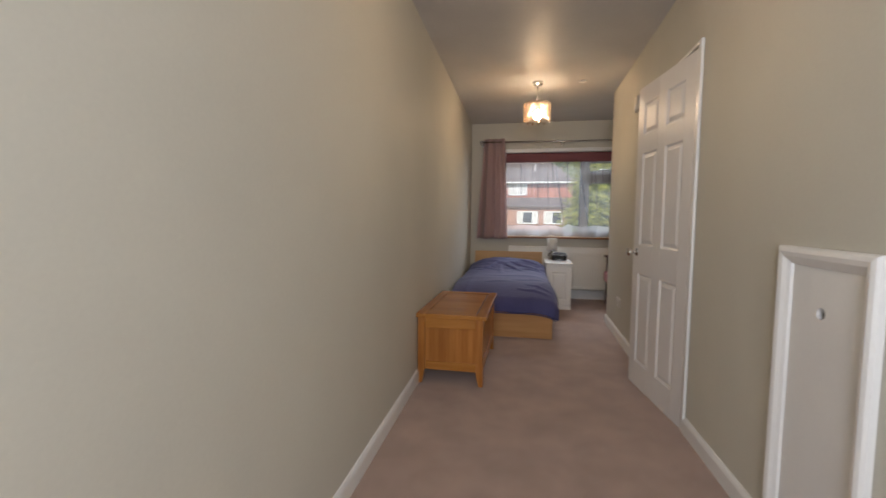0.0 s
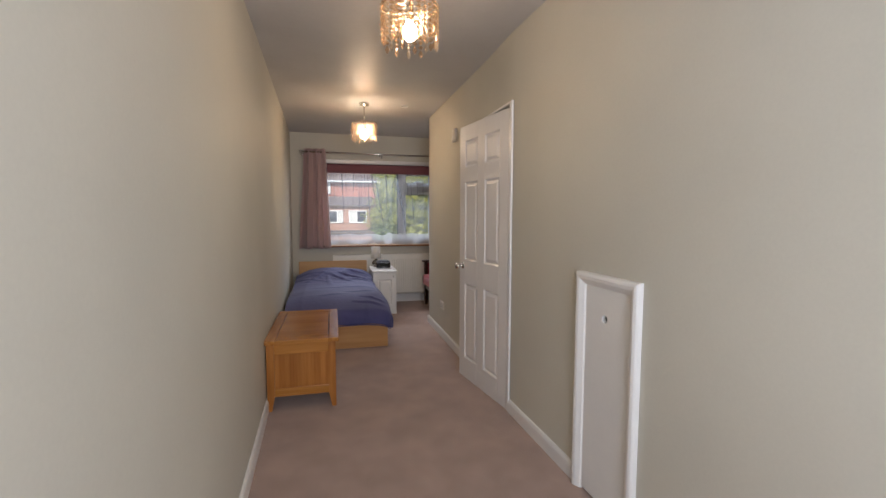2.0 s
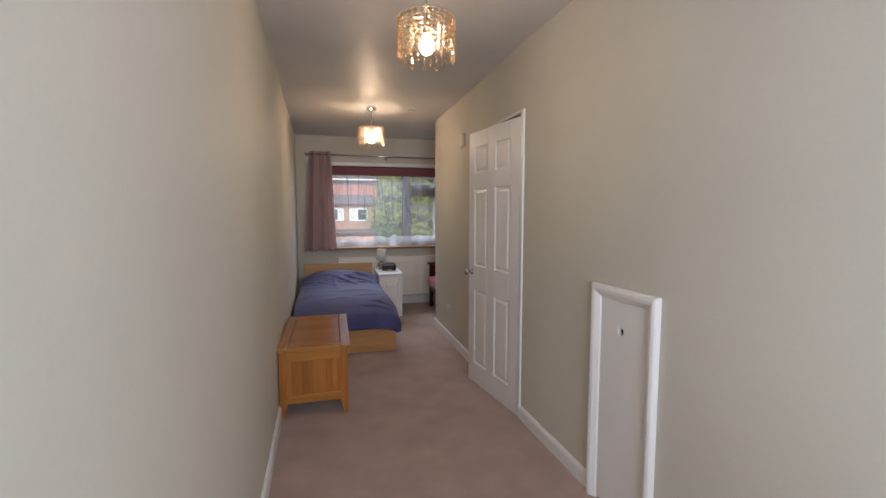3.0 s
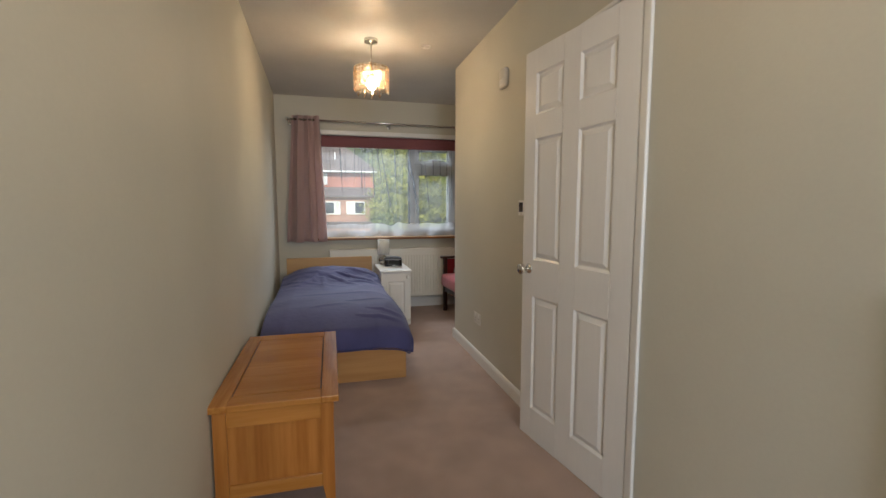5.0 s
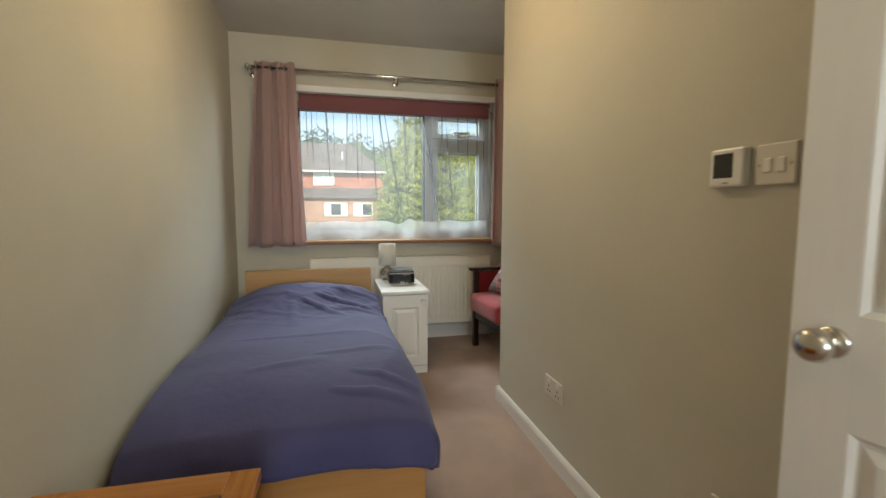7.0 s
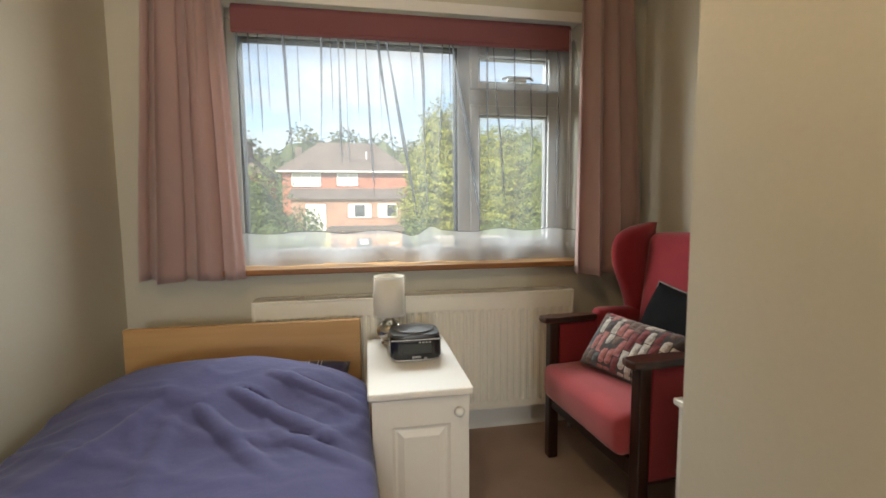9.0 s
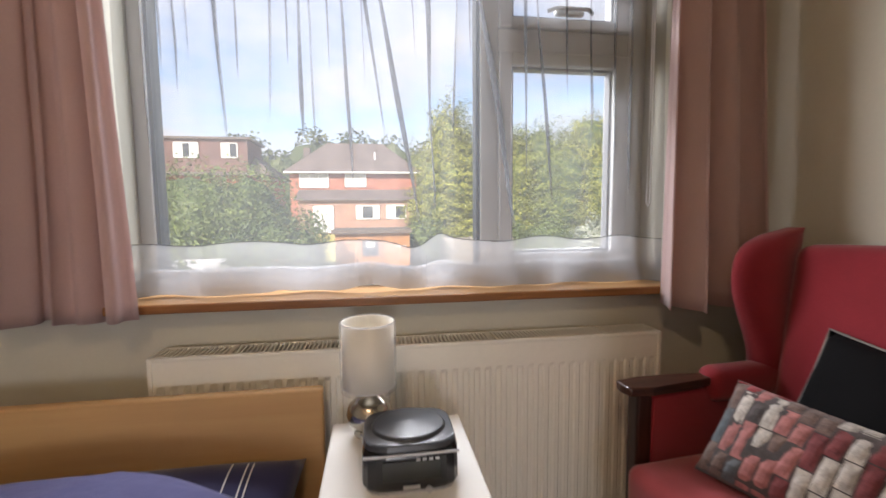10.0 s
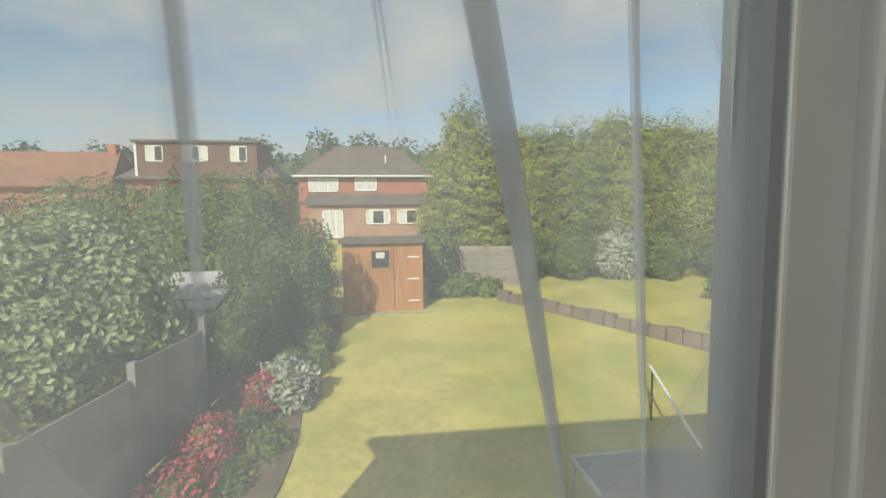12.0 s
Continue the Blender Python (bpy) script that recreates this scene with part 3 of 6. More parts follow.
bars("top_light_sash", GM1 - 0.046, TL1 - 0.036, GR + 0.056, GT + 0.012, (0.046, 0.056, 0.036, 0.04), FY0 - 0.016, FY1 - 0.02, M_PVC, window)
bars("casement_bead", GM1 - 0.001, GB + 0.042, GR + 0.001, TL0 + 0.001, (0.010,) * 4, FY0 + 0.004, FY1 - 0.024, M_BEAD, window, 0)
bars("top_light_bead", GM1 - 0.001, TL1 - 0.001, GR + 0.001, GT - 0.027, (0.010,) * 4, FY0 + 0.004, FY1 - 0.024, M_BEAD, window, 0)
for a, b, c, d in ((GL, GB, GM0, GT), (GM1, GB + 0.03, GR, TL0), (GM1, TL1, GR, GT - 0.03)):
    part("pane", boxm((a - 0.004, 0.166, b - 0.004), (c + 0.004, 0.170, d + 0.004)), M_GLASS, window)
bm = tube(bmesh.new(), [(1.90, 0.10, 1.772), (1.93, 0.085, 1.778), (2.04, 0.085, 1.778), (2.06, 0.10, 1.772)], 0.007)
box(bm, (1.93, 0.095, 1.762), (2.03, 0.12, 1.78), 0.004)
part("handle", bm, M_PVC, window, "white top light stay handle")
bm = boxm((1.755, 0.104, 1.225), (1.769, 0.12, 1.285), 0.004)
box(bm, (1.758, 0.098, 1.180), (1.766, 0.105, 1.262), 0.003)
part("handle", bm, M_PVC, window, "white casement handle")
# reveals and head board
bm = bmesh.new()
box(bm, (WIN_L, -0.004, 2.045), (WIN_R, 0.135, WIN_T + 0.004), 0.003)
box(bm, (WIN_L - 0.02, -0.016, 2.022), (WIN_R + 0.02, -0.001, 2.072), 0.004)
structure("window_head_board", bm, M_WHITE, "white painted board above the window", "trim")
sill = thing("window_sill", "varnished pine window board, front edge darkened for shade", "window sill", (1.43, 0.03, 0.832), kind="structure")
part("board", boxm((WIN_L - 0.02, -0.074, 0.832), (WIN_R + 0.02, 0.134, 0.856), 0.002, 1), M_SILL, sill)
# separate front strip carries the painted shade
part("front_edge", boxm((WIN_L - 0.02, -0.084, 0.831), (WIN_R + 0.02, -0.0735, 0.8563), 0.005, 3), M_SILL_EDGE, sill, "rounded front edge, its shade put in by darker wood")

blind = thing("roller_blind", "rolled-up burgundy fabric blind above the window", "blind", (1.43, 0.0, 1.90))
bm = lathe(bmesh.new(), [(0.030, 0.0), (0.032, 0.003), (0.032, 1.567), (0.030, 1.57)], n=20, m=Matrix.Translation((0.648, 0.022, 1.985)) @ Matrix.Rotation(radians(90), 4, "Y"))
part("roll", bm, M_BLIND, blind, smooth=True)
part("fabric", boxm((0.648, -0.014, 1.893), (2.216, -0.010, 1.985)), M_BLIND, blind)
part("bottom_bar", boxm((0.648, -0.020, 1.884), (2.216, -0.004, 1.903), 0.005), M_BLIND, blind)
part("cord", tube(bmesh.new(), [(2.205, -0.02, 1.98), (2.206, -0.022, 1.5), (2.202, -0.022, 1.13), (2.208, -0.022, 1.115), (2.214, -0.022, 1.13), (2.213, -0.022, 1.6), (2.212, -0.02, 1.98)], 0.0016, 6), M_PIPING, blind, "white bead cord")

# ---- net curtain ----
# each gathered fold: place at 1.5 m, drift per metre down, half width, height of its foot
FOLDS = ((0.655, 0.02, 0.0040, 1.20), (0.705, 0.02, 0.0025, 1.45), (0.743, 0.012, 0.0030, 1.40), (0.785, 0.016, 0.0025, 1.50), (0.866, 0.040, 0.0060, 1.22),
         (0.914, 0.012, 0.0030, 1.45), (1.006, -0.030, 0.0048, 1.30), (1.062, 0.01, 0.0025, 1.5), (1.099, 0.005, 0.0070, 1.28), (1.131, 0.02, 0.0050, 1.26),
         (1.180, 0.02, 0.0025, 1.48), (1.235, 0.035, 0.0050, 1.12), (1.290, 0.02, 0.0030, 1.42), (1.328, 0.130, 0.0062, 1.24), (1.387, 0.165, 0.0075, 0.98),
         (1.452, 0.06, 0.0026, 1.50), (1.495, 0.030, 0.0072, 1.03), (1.577, -0.030, 0.0042, 1.28), (1.630, 0.02, 0.0025, 1.52), (1.708, 0.170, 0.0095, 0.95),
         (1.819, 0.015, 0.0042, 1.08), (1.877, 0.075, 0.0042, 1.06), (1.960, 0.015, 0.0030, 1.4), (2.050, 0.02, 0.0050, 1.3), (2.130, 0.018, 0.0035, 1.2), (2.190, 0.01, 0.0040, 1.1))
NET_Y = 0.062


def net_sheet(bm, z0, z1, nv):
    cols = []           # flat place, shift when folded, depth, drift, foot
    prev, pd = 0.595, 0.0
    for fx, drift, w, foot in FOLDS:
        n = max(2, int((fx - w - prev) / 0.012))
        for i in range(1, n):
            f = i / n
            cols.append((prev + (fx - w - prev) * f, 0.0, 0.0, pd + (drift - pd) * f, foot))
        for k, (folded, dy) in enumerate(((-1, 0.0), (1, 0.004), (-1, 0.008), (1, 0.012), (-1, 0.008), (1, 0.003))):
            flat = -1 + 0.4 * k
            cols.append((fx + flat * w, (folded - flat) * w, dy, drift, foot))
        prev, pd = fx + w, drift
    for i in range(7):
        cols.append((prev + (2.272 - prev) * (i + 1) / 7, 0.0, 0.0, pd, 1.2))
    rows_ = []
    for j in range(nv + 1):
        z = z0 + (z1 - z0) * j / nv
        row = []
        for fx, shift, dy, drift, foot in cols:
            # a fold opens out towards its foot: the gathered cloth runs back to single
            keep = max(0.0, min(1.0, (z - foot) / 0.22))
            keep = keep * keep * (3 - 2 * keep)
            edge_k = math.exp(-((fx - 0.590) / 0.030) ** 2) + math.exp(-((fx - 2.280) / 0.030) ** 2)
            bow = 0.006 * noise.noise(Vector((fx * 14, z * 3.2, 7)))
            xx = fx + shift * keep * (0.75 + 0.35 * math.sin(fx * 40 + z * 6)) + drift * (1.5 - max(z, 1.03)) + bow
            low = max(0.0, min(1.0, (1.10 - z) / 0.24))
            yy = NET_Y + dy * keep + 0.007 * math.sin(xx * 29) + 0.005 * (1 - low) * math.sin(xx * 67 + 1.3 + z) + 0.006 * noise.noise(Vector((xx * 9, z * 3, 2)))
            yy -= 0.062 * edge_k * min(1.0, (1.97 - z) / 0.15)
            zz = z
            near = max(0.0, 1 - abs(z - 1.016) / 0.14)
            zz += near * (0.012 * noise.noise(Vector((xx * 6.5, 0, 3))) + 0.006 * math.sin(xx * 21 + 0.5))
            zz += near * (0.015 * math.exp(-((xx - 1.525) / 0.035) ** 2) - 0.018 * math.exp(-((xx - 1.435) / 0.05) ** 2) - 0.006)
            foot_k = max(0.0, 1 - (z - 0.860) / 0.13)
            zz += foot_k * (0.022 * math.exp(-((xx - 1.29) / 0.055) ** 2) + 0.008 * math.exp(-((xx - 1.02) / 0.03) ** 2) + 0.004 * max(0.0, noise.noise(Vector((xx * 8, 1, 9)))))
            # the hem spills forward over the board
            yy -= foot_k ** 2.2 * (0.036 + 0.018 * math.sin(xx * 15 + 1.0) + 0.028 * math.exp(-((xx - 1.43) / 0.06) ** 2) + 0.026 * math.exp(-((xx - 1.86) / 0.05) ** 2))
            row.append(bm.verts.new((xx, max(yy, -0.050), zz)))
        rows_.append(row)
    for a, b in zip(rows_, rows_[1:]):
        for i in range(len(a) - 1):
            bm.faces.new((a[i], a[i + 1], b[i + 1], b[i]))
    return bm


net = thing("net_curtain", "sheer white net curtain with a deep hem, gathered in loose folds", "net curtain", (1.43, NET_Y, 0.862))
part("net", net_sheet(bmesh.new(), 1.016, 1.97, 32), M_NET, net, smooth=True)
part("hem", net_sheet(bmesh.new(), 0.860, 1.0165, 10), M_HEM, net, "doubled white net hem", True)
bm = net_sheet(bmesh.new(), 0.860, 0.938, 6)
bmesh.ops.translate(bm, vec=(0, 0.003, 0), verts=bm.verts[:])
part("hem_turning", bm, M_TURN, net, "turned-up double edge of the hem", True)
bm = net_sheet(bmesh.new(), 1.0145, 1.0185, 1)
part("hem_stitching", bm, M_HEMLINE, net, "grey stitched line")
part("wire", rod(bmesh.new(), (0.588, NET_Y, 1.968), (2.282, NET_Y, 1.968), 0.003, n=8), M_PIPING, net, "white curtain wire")

# ---- curtain pole and curtains ----
pole = thing("curtain_pole", "satin chrome curtain pole with ball ends", "curtain pole", (1.42, -0.104, 2.15))
ends = ((0.330, -0.104, 2.156), (2.515, -0.104, 2.146))
part("pole", rod(bmesh.new(), *ends, 0.0115, n=18), M_CHROME, pole, smooth=True)
for (x, y, z), s in ((ends[0], -1), (ends[1], 1)):
    m = Matrix.Translation((x, y, z)) @ Matrix.Rotation(radians(90 * s), 4, "Y")
    part("finial", lathe(bmesh.new(), [(0.0125, -0.004), (0.015, 0.0), (0.015, 0.005), (0.010, 0.009), (0.018, 0.015), (0.0215, 0.026), (0.018, 0.038), (0.008, 0.044), (0.002, 0.045)], n=20, m=m), M_CHROME, pole, "chrome ball finial", True)
for x in (0.318, 1.405, 2.505):
    bm = rod(bmesh.new(), (x, -0.002, 2.128), (x, -0.104, 2.128), 0.006)
    rod(bm, (x, -0.104, 2.112), (x, -0.104, 2.142), 0.008)
    lathe(bm, [(0.024, 0), (0.022, 0.006), (0.010, 0.009)], n=18, m=Matrix.Translation((x, -0.001, 2.128)) @ Matrix.Rotation(radians(90), 4, "X"))
    part("bracket", bm, M_CHROME, pole)


def curtain(x0, x1, f0, f1, folds, zt, zb, seed, label, out=0.0):
    """A pleated curtain hanging from x0..x1 at the top to f0..f1 at its foot."""
    rnd = random.Random(seed)
    ph = [rnd.uniform(-0.5, 0.5) for _ in range(folds + 2)]
    th = thing("curtain", label, "curtain", ((f0 + f1) / 2, -0.104, zb), "curtains at the window")

    def f(u, v):
        z = zb + (zt - zb) * v
        k = u * folds
        i = int(min(k, folds - 1e-6))
        wav = math.sin(2 * math.pi * k + 0.6 * math.sin(2 * math.pi * (k + ph[i])))
        x = (x0 + (x1 - x0) * u) * v + (f0 + (f1 - f0) * u) * (1 - v)
        amp = (0.042 + 0.010 * math.sin(k * 1.7 + seed)) * (0.85 + 0.45 * (1 - v))
        x += 0.013 * math.sin(4 * math.pi * k + ph[i]) + 0.010 * (1 - v) * noise.noise(Vector((k, v * 2, seed)))
        y = -0.104 + amp * wav + 0.012 * (1 - v) * noise.noise(Vector((k * 0.9, v * 1.6, seed + 5)))
        y -= out * (1 - v)
        return Vector((x, min(y, -0.03), z + 0.006 * (1 - v) * math.sin(k * 5)))
    ob = part("drape", sheet(bmesh.new(), f, folds * 22, 30), M_CURTAIN, th, smooth=True)
    thick(ob, 0.004)
    for i in range(folds * 2):
        u = (i + 0.5) / (folds * 2)
        x = x0 + (x1 - x0) * u
        m = Matrix.Translation((x, -0.104, zt - 0.045)) @ Matrix.Rotation(radians(90), 4, "Y") @ Matrix.Rotation(radians(8), 4, "X")
        bm = bmesh.new()
        lathe(bm, [(0.0135, -0.002), (0.022, -0.003), (0.022, 0.003), (0.0135, 0.002)], n=18, m=m)
        part("eyelet", bm, M_CHROME, th, "chrome curtain eyelet")
    return th


curtain(0.345, 0.640, 0.255, 0.695, 3, 2.200, 0.822, 2, "dusky pink lined eyelet curtain drawn back, beside the bed")
curtain(2.225, 2.490, 2.190, 2.545, 3, 2.192, 0.800, 7, "dusky pink lined eyelet curtain drawn back, behind the armchair", 0.045)

# ---- radiator ----
RX0, RX1, RZ0, RZ1 = 0.708, 2.196, 0.150, 0.724
rad = thing("radiator", "white fluted steel panel radiator under the window", "radiator", (1.44, -0.08, 0.15))


def flutes(u, v):
    x = RX0 + 0.012 + (RX1 - RX0 - 0.024) * u
    z = RZ0 + 0.004 + (RZ1 - 0.014 - RZ0) * v
    n = 44
    k = (u * n) % 1.0
    e = min(1.0, max(0.0, (v - 0.055) / 0.02)) * min(1.0, max(0.0, (0.875 - v) / 0.02))
    dip = 0.0048 * (1 if 0.3 < k < 0.7 else (0 if k < 0.2 or k > 0.8 else 0.5)) * e
    return Vector((x, -0.130 + dip, z))


bm = bmesh.new()
us = []
for i in range(44):
    us += [(i + a) / 44 for a in (0.0, 0.18, 0.32, 0.68, 0.82)]
us.append(1.0)
vs = [0, 0.02, 0.053, 0.077, 0.3, 0.6, 0.853, 0.877, 0.95, 1.0]
g = [[bm.verts.new(flutes(u, v)) for v in vs] for u in us]
for a, b in zip(g, g[1:]):
    for j in range(len(vs) - 1):
        bm.faces.new((a[j], b[j], b[j + 1], a[j + 1]))
part("front_panel", bm, M_RAD, rad)
part("rear_panel", boxm((RX0 + 0.012, -0.045, RZ0 + 0.004), (RX1 - 0.012, -0.040, RZ1 - 0.012)), M_RAD, rad)
for x in (RX0, RX1 - 0.012):
    part("side_cover", boxm((x, -0.134, RZ0 + 0.01), (x + 0.012, -0.035, RZ1), 0.003), M_RAD, rad)
bm = bmesh.new()
for a, b in ((-0.134, -0.118), (-0.048, -0.035)):
    box(bm, (RX0 + 0.011, a, RZ1 - 0.012), (RX1 - 0.011, b, RZ1), 0.003)
nb = 122
for i in range(nb + 1):
    x = RX0 + 0.016 + (RX1 - RX0 - 0.036) * i / nb
    w = 0.016 if i % 31 == 15 else 0.0052
    box(bm, (x, -0.120, RZ1 - 0.010), (x + w, -0.046, RZ1 - 0.0005))
part("top_grille", bm, M_RAD, rad)
# solid near-black box painted as the shade between the panels
part("core", boxm((RX0 + 0.014, -0.116, RZ0 + 0.02), (RX1 - 0.014, -0.05, RZ1 - 0.10)), M_CAVITY_SHADE, rad, "near-black filler painting the shade between the panels")
for x in (RX0 + 0.16, RX1 - 0.2):
    part("bracket", boxm((x, -0.036, RZ0 + 0.05), (x + 0.03, -0.002, RZ1 - 0.05)), M_RAD, rad)
bm = tube(bmesh.new(), [(RX1 - 0.06, -0.085, RZ0 + 0.02), (RX1 - 0.02, -0.085, 0.13), (RX1 + 0.005, -0.085, 0.10), (RX1 + 0.01, -0.085, 0.0)], 0.0075)
part("pipe", bm, M_WHITE, rad, "white painted radiator pipe", True)
bm = lathe(bmesh.new(), [(0.012, 0.0), (0.016, 0.006), (0.016, 0.035), (0.011, 0.042)], (RX1 + 0.004, -0.085, 0.115), 16)
part("valve", bm, M_WHITE, rad, "white radiator valve", True)

# ---- bed ----
BX0, BX1, BY0, BY1 = 0.270, 1.226, -2.184, -0.245
bed = thing("single_bed", "single bed with a beech-effect base and headboard", "bed", (0.75, -1.2, 0))
bm = boxm((BX1 - 0.022, BY0 + 0.022, 0.0), (BX1, BY1, 0.275), 0.003)
part("side_board", bm, M_BEECH, bed)
part("side_board", boxm((BX0, BY0 + 0.022, 0.0), (BX0 + 0.022, BY1, 0.275), 0.003), M_BEECH, bed)
part("foot_board", boxm((BX0, BY0, 0.0), (BX1, BY0 + 0.021, 0.275), 0.003), M_BEECH, bed)
part("headboard", boxm((0.258, -0.243, 0.0), (1.170, -0.212, 0.656), 0.006), M_HEADBOARD, bed, "plain beech veneer headboard")
part("slat_base", boxm((BX0 + 0.023, BY0 + 0.023, 0.16), (BX1 - 0.023, BY1 - 0.002, 0.20)), M_BEECH, bed)
solo("mattress", boxm((BX0 + 0.045, BY0 + 0.06, 0.201), (BX1 - 0.045, BY1 - 0.005, 0.372), 0.05, 4), M_MATTRESS, "pale quilted single mattress under the duvet", "mattress", smooth=True)
pil = thing("pillow", "navy blue pillow with fine white lines at its edge", "pillow", (0.74, -0.45, 0.42))
pm = Matrix.Translation((0.815, -0.405, 0.422)) @ Matrix.Rotation(radians(18), 4, "X")
part("pillow_body", pillow(bmesh.new(), 0.62, 0.34, 0.13, pm, 26, 18), M_NAVY, pil, smooth=True)
for dx in (0.150, 0.185, 0.198):
    pts = []
    for k in range(9):
        b = -0.9 + 0.1 * k + 0.85
        a = dx / 0.31
        kk = max(0.0, (1 - abs(a) ** 2.6) * (1 - abs(b) ** 2.6)) ** 0.45
        pts.append(pm @ Vector((dx, b * 0.17, 0.065 * kk + 0.003)))
    part("line", tube(bmesh.new(), pts, 0.0022, 5), M_PIPING, pil, "white embroidered line")



def ridge(x, y, s, sharp=5):
    return max(0.0, 1 - 2.2 * abs(noise.noise(Vector((x, y, s))))) ** sharp


# loose creases of the duvet: from (across, along) to (across, along), half width, height
CREASES = ((0.50, 0.30, 0.86, 0.52, 0.020, 0.018), (0.42, 0.36, 0.70, 0.66, 0.018, 0.014), (0.60, 0.22, 0.93, 0.34, 0.020, 0.015), (0.30, 0.34, 0.12, 0.62, 0.026, 0.012),
           (0.36, 0.40, 0.40, 0.80, 0.030, 0.010), (0.15, 1.02, 0.80, 1.00, 0.020, 0.006), (0.55, 1.30, 0.90, 1.24, 0.025, 0.008), (0.62, 1.62, 0.93, 1.70, 0.022, 0.012), (0.70, 1.50, 0.95, 1.62, 0.020, 0.010), (0.30, 1.45, 0.60, 1.36, 0.03, 0.007), (0.66, 0.48, 0.94, 0.62, 0.022, 0.012))


def duvet_point(u, v):
    w, lng = 0.945, 1.790
    b = v * (lng + 0.120)
    t = min(1.0, b / lng)
    top = w - 0.060 * (1 - t)
    a = -0.025 + u * (top + 0.025 + 0.15)
    dx, dy = max(0.0, a - top), max(0.0, b - lng)
    k = min(1.0, max(0.0, (a - 0.52) / 0.34))
    slant = 0.15 * k * k * (3 - 2 * k) * math.exp(-b / 0.35)
    x = left_x(-1.2) + 0.085 + min(a, top)
    y = -0.375 - min(b, lng) - slant
    hump = 0.125 * math.exp(-((b - 0.14) / 0.25) ** 2) * max(0.0, 1 - 0.8 * abs((a - 0.46) / 0.56) ** 2.4)
    z = 0.450 + hump - 0.015 * max(0.0, t - 0.4)
    z -= 0.03 * (1 - min(1.0, (a + 0.025) / 0.15))
    z -= 0.034 * min(1.0, max(0.0, a - (top - 0.17)) / 0.17) ** 2
    z -= 0.080 * min(1.0, max(0.0, b - (lng - 0.38)) / 0.38) ** 1.7
    z -= 1.3 * max(0.0, 0.05 - b)
    bul = 0.058
    x += bul * t * (1 - math.exp(-dx / 0.05)) - 0.02 * (dx / 0.18) ** 2
    y -= bul * (1 - math.exp(-dy / 0.05)) - 0.012 * (dy / 0.2) ** 2
    y -= 0.016 * math.sin(a * 17 + 0.6) * min(1, dy / 0.12) + 0.010 * noise.noise(Vector((a * 9, 3, 1))) * min(1, dy / 0.05)
    x += 0.012 * math.sin(b * 13 + 1) * min(1, dx / 0.1) * t
    z -= max(dx, dy) * 0.97
    both = min(dx, dy) / 0.15
    x -= 0.055 * both
    y += 0.055 * both
    z += 0.015 * both
    z += 0.012 * noise.noise(Vector((a * 2.3, b * 2.3, 0.3)))
    near = math.exp(-((b - 0.36) / 0.26) ** 2)
    z += near * (0.012 * ridge(a * 2.2 + b * 2.6, b * 4.5 - a * 1.6, 1.0, 4) + 0.006 * ridge(a * 4.6 + b * 3, b * 7.5 - a * 3.0, 2.0, 4))
    z += 0.008 * ridge(a * 1.3, b * 1.6 + a * 0.5, 5.0, 6)
    for pa, pb, qa, qb, wd, hg in CREASES:
        la, lb = qa - pa, qb - pb
        f = ((a - pa) * la + (b - pb) * lb) / (la * la + lb * lb)
        g = max(0.0, min(1.0, f))
        dd = math.hypot(a - pa - la * g, b - pb - lb * g) / (wd * (0.5 + 0.7 * g))
        z += 1.1 * hg * math.exp(-dd * dd) * math.sin(math.pi * (0.12 + 0.88 * g)) ** 0.6
    z += min(1, dy / 0.06) * 0.010 * noise.noise(Vector((a * 6, b * 3, 4)))
    return Vector((min(x, 1.34), y, z))


duvet = thing("duvet", "plain blue-violet cotton duvet spread rumpled over the bed", "duvet", (0.75, -1.2, 0.40))
thick(part("cover", sheet(bmesh.new(), duvet_point, 130, 190), M_DUVET, duvet, smooth=True), 0.022, 1.0)
down = Vector((0, 0, -0.011))
for a, b in (((0, 1), (1, 1)), ((1, 0), (1, 1)), ((0, 0), (1, 0))):
    line = [duvet_point(a[0] + (b[0] - a[0]) * k / 60, a[1] + (b[1] - a[1]) * k / 60) + down for k in range(61)]
    part("edge_seam", tube(bmesh.new(), line, 0.0045, 6), M_DUVET, duvet, "", True)

# ---- bedside cabinets ----


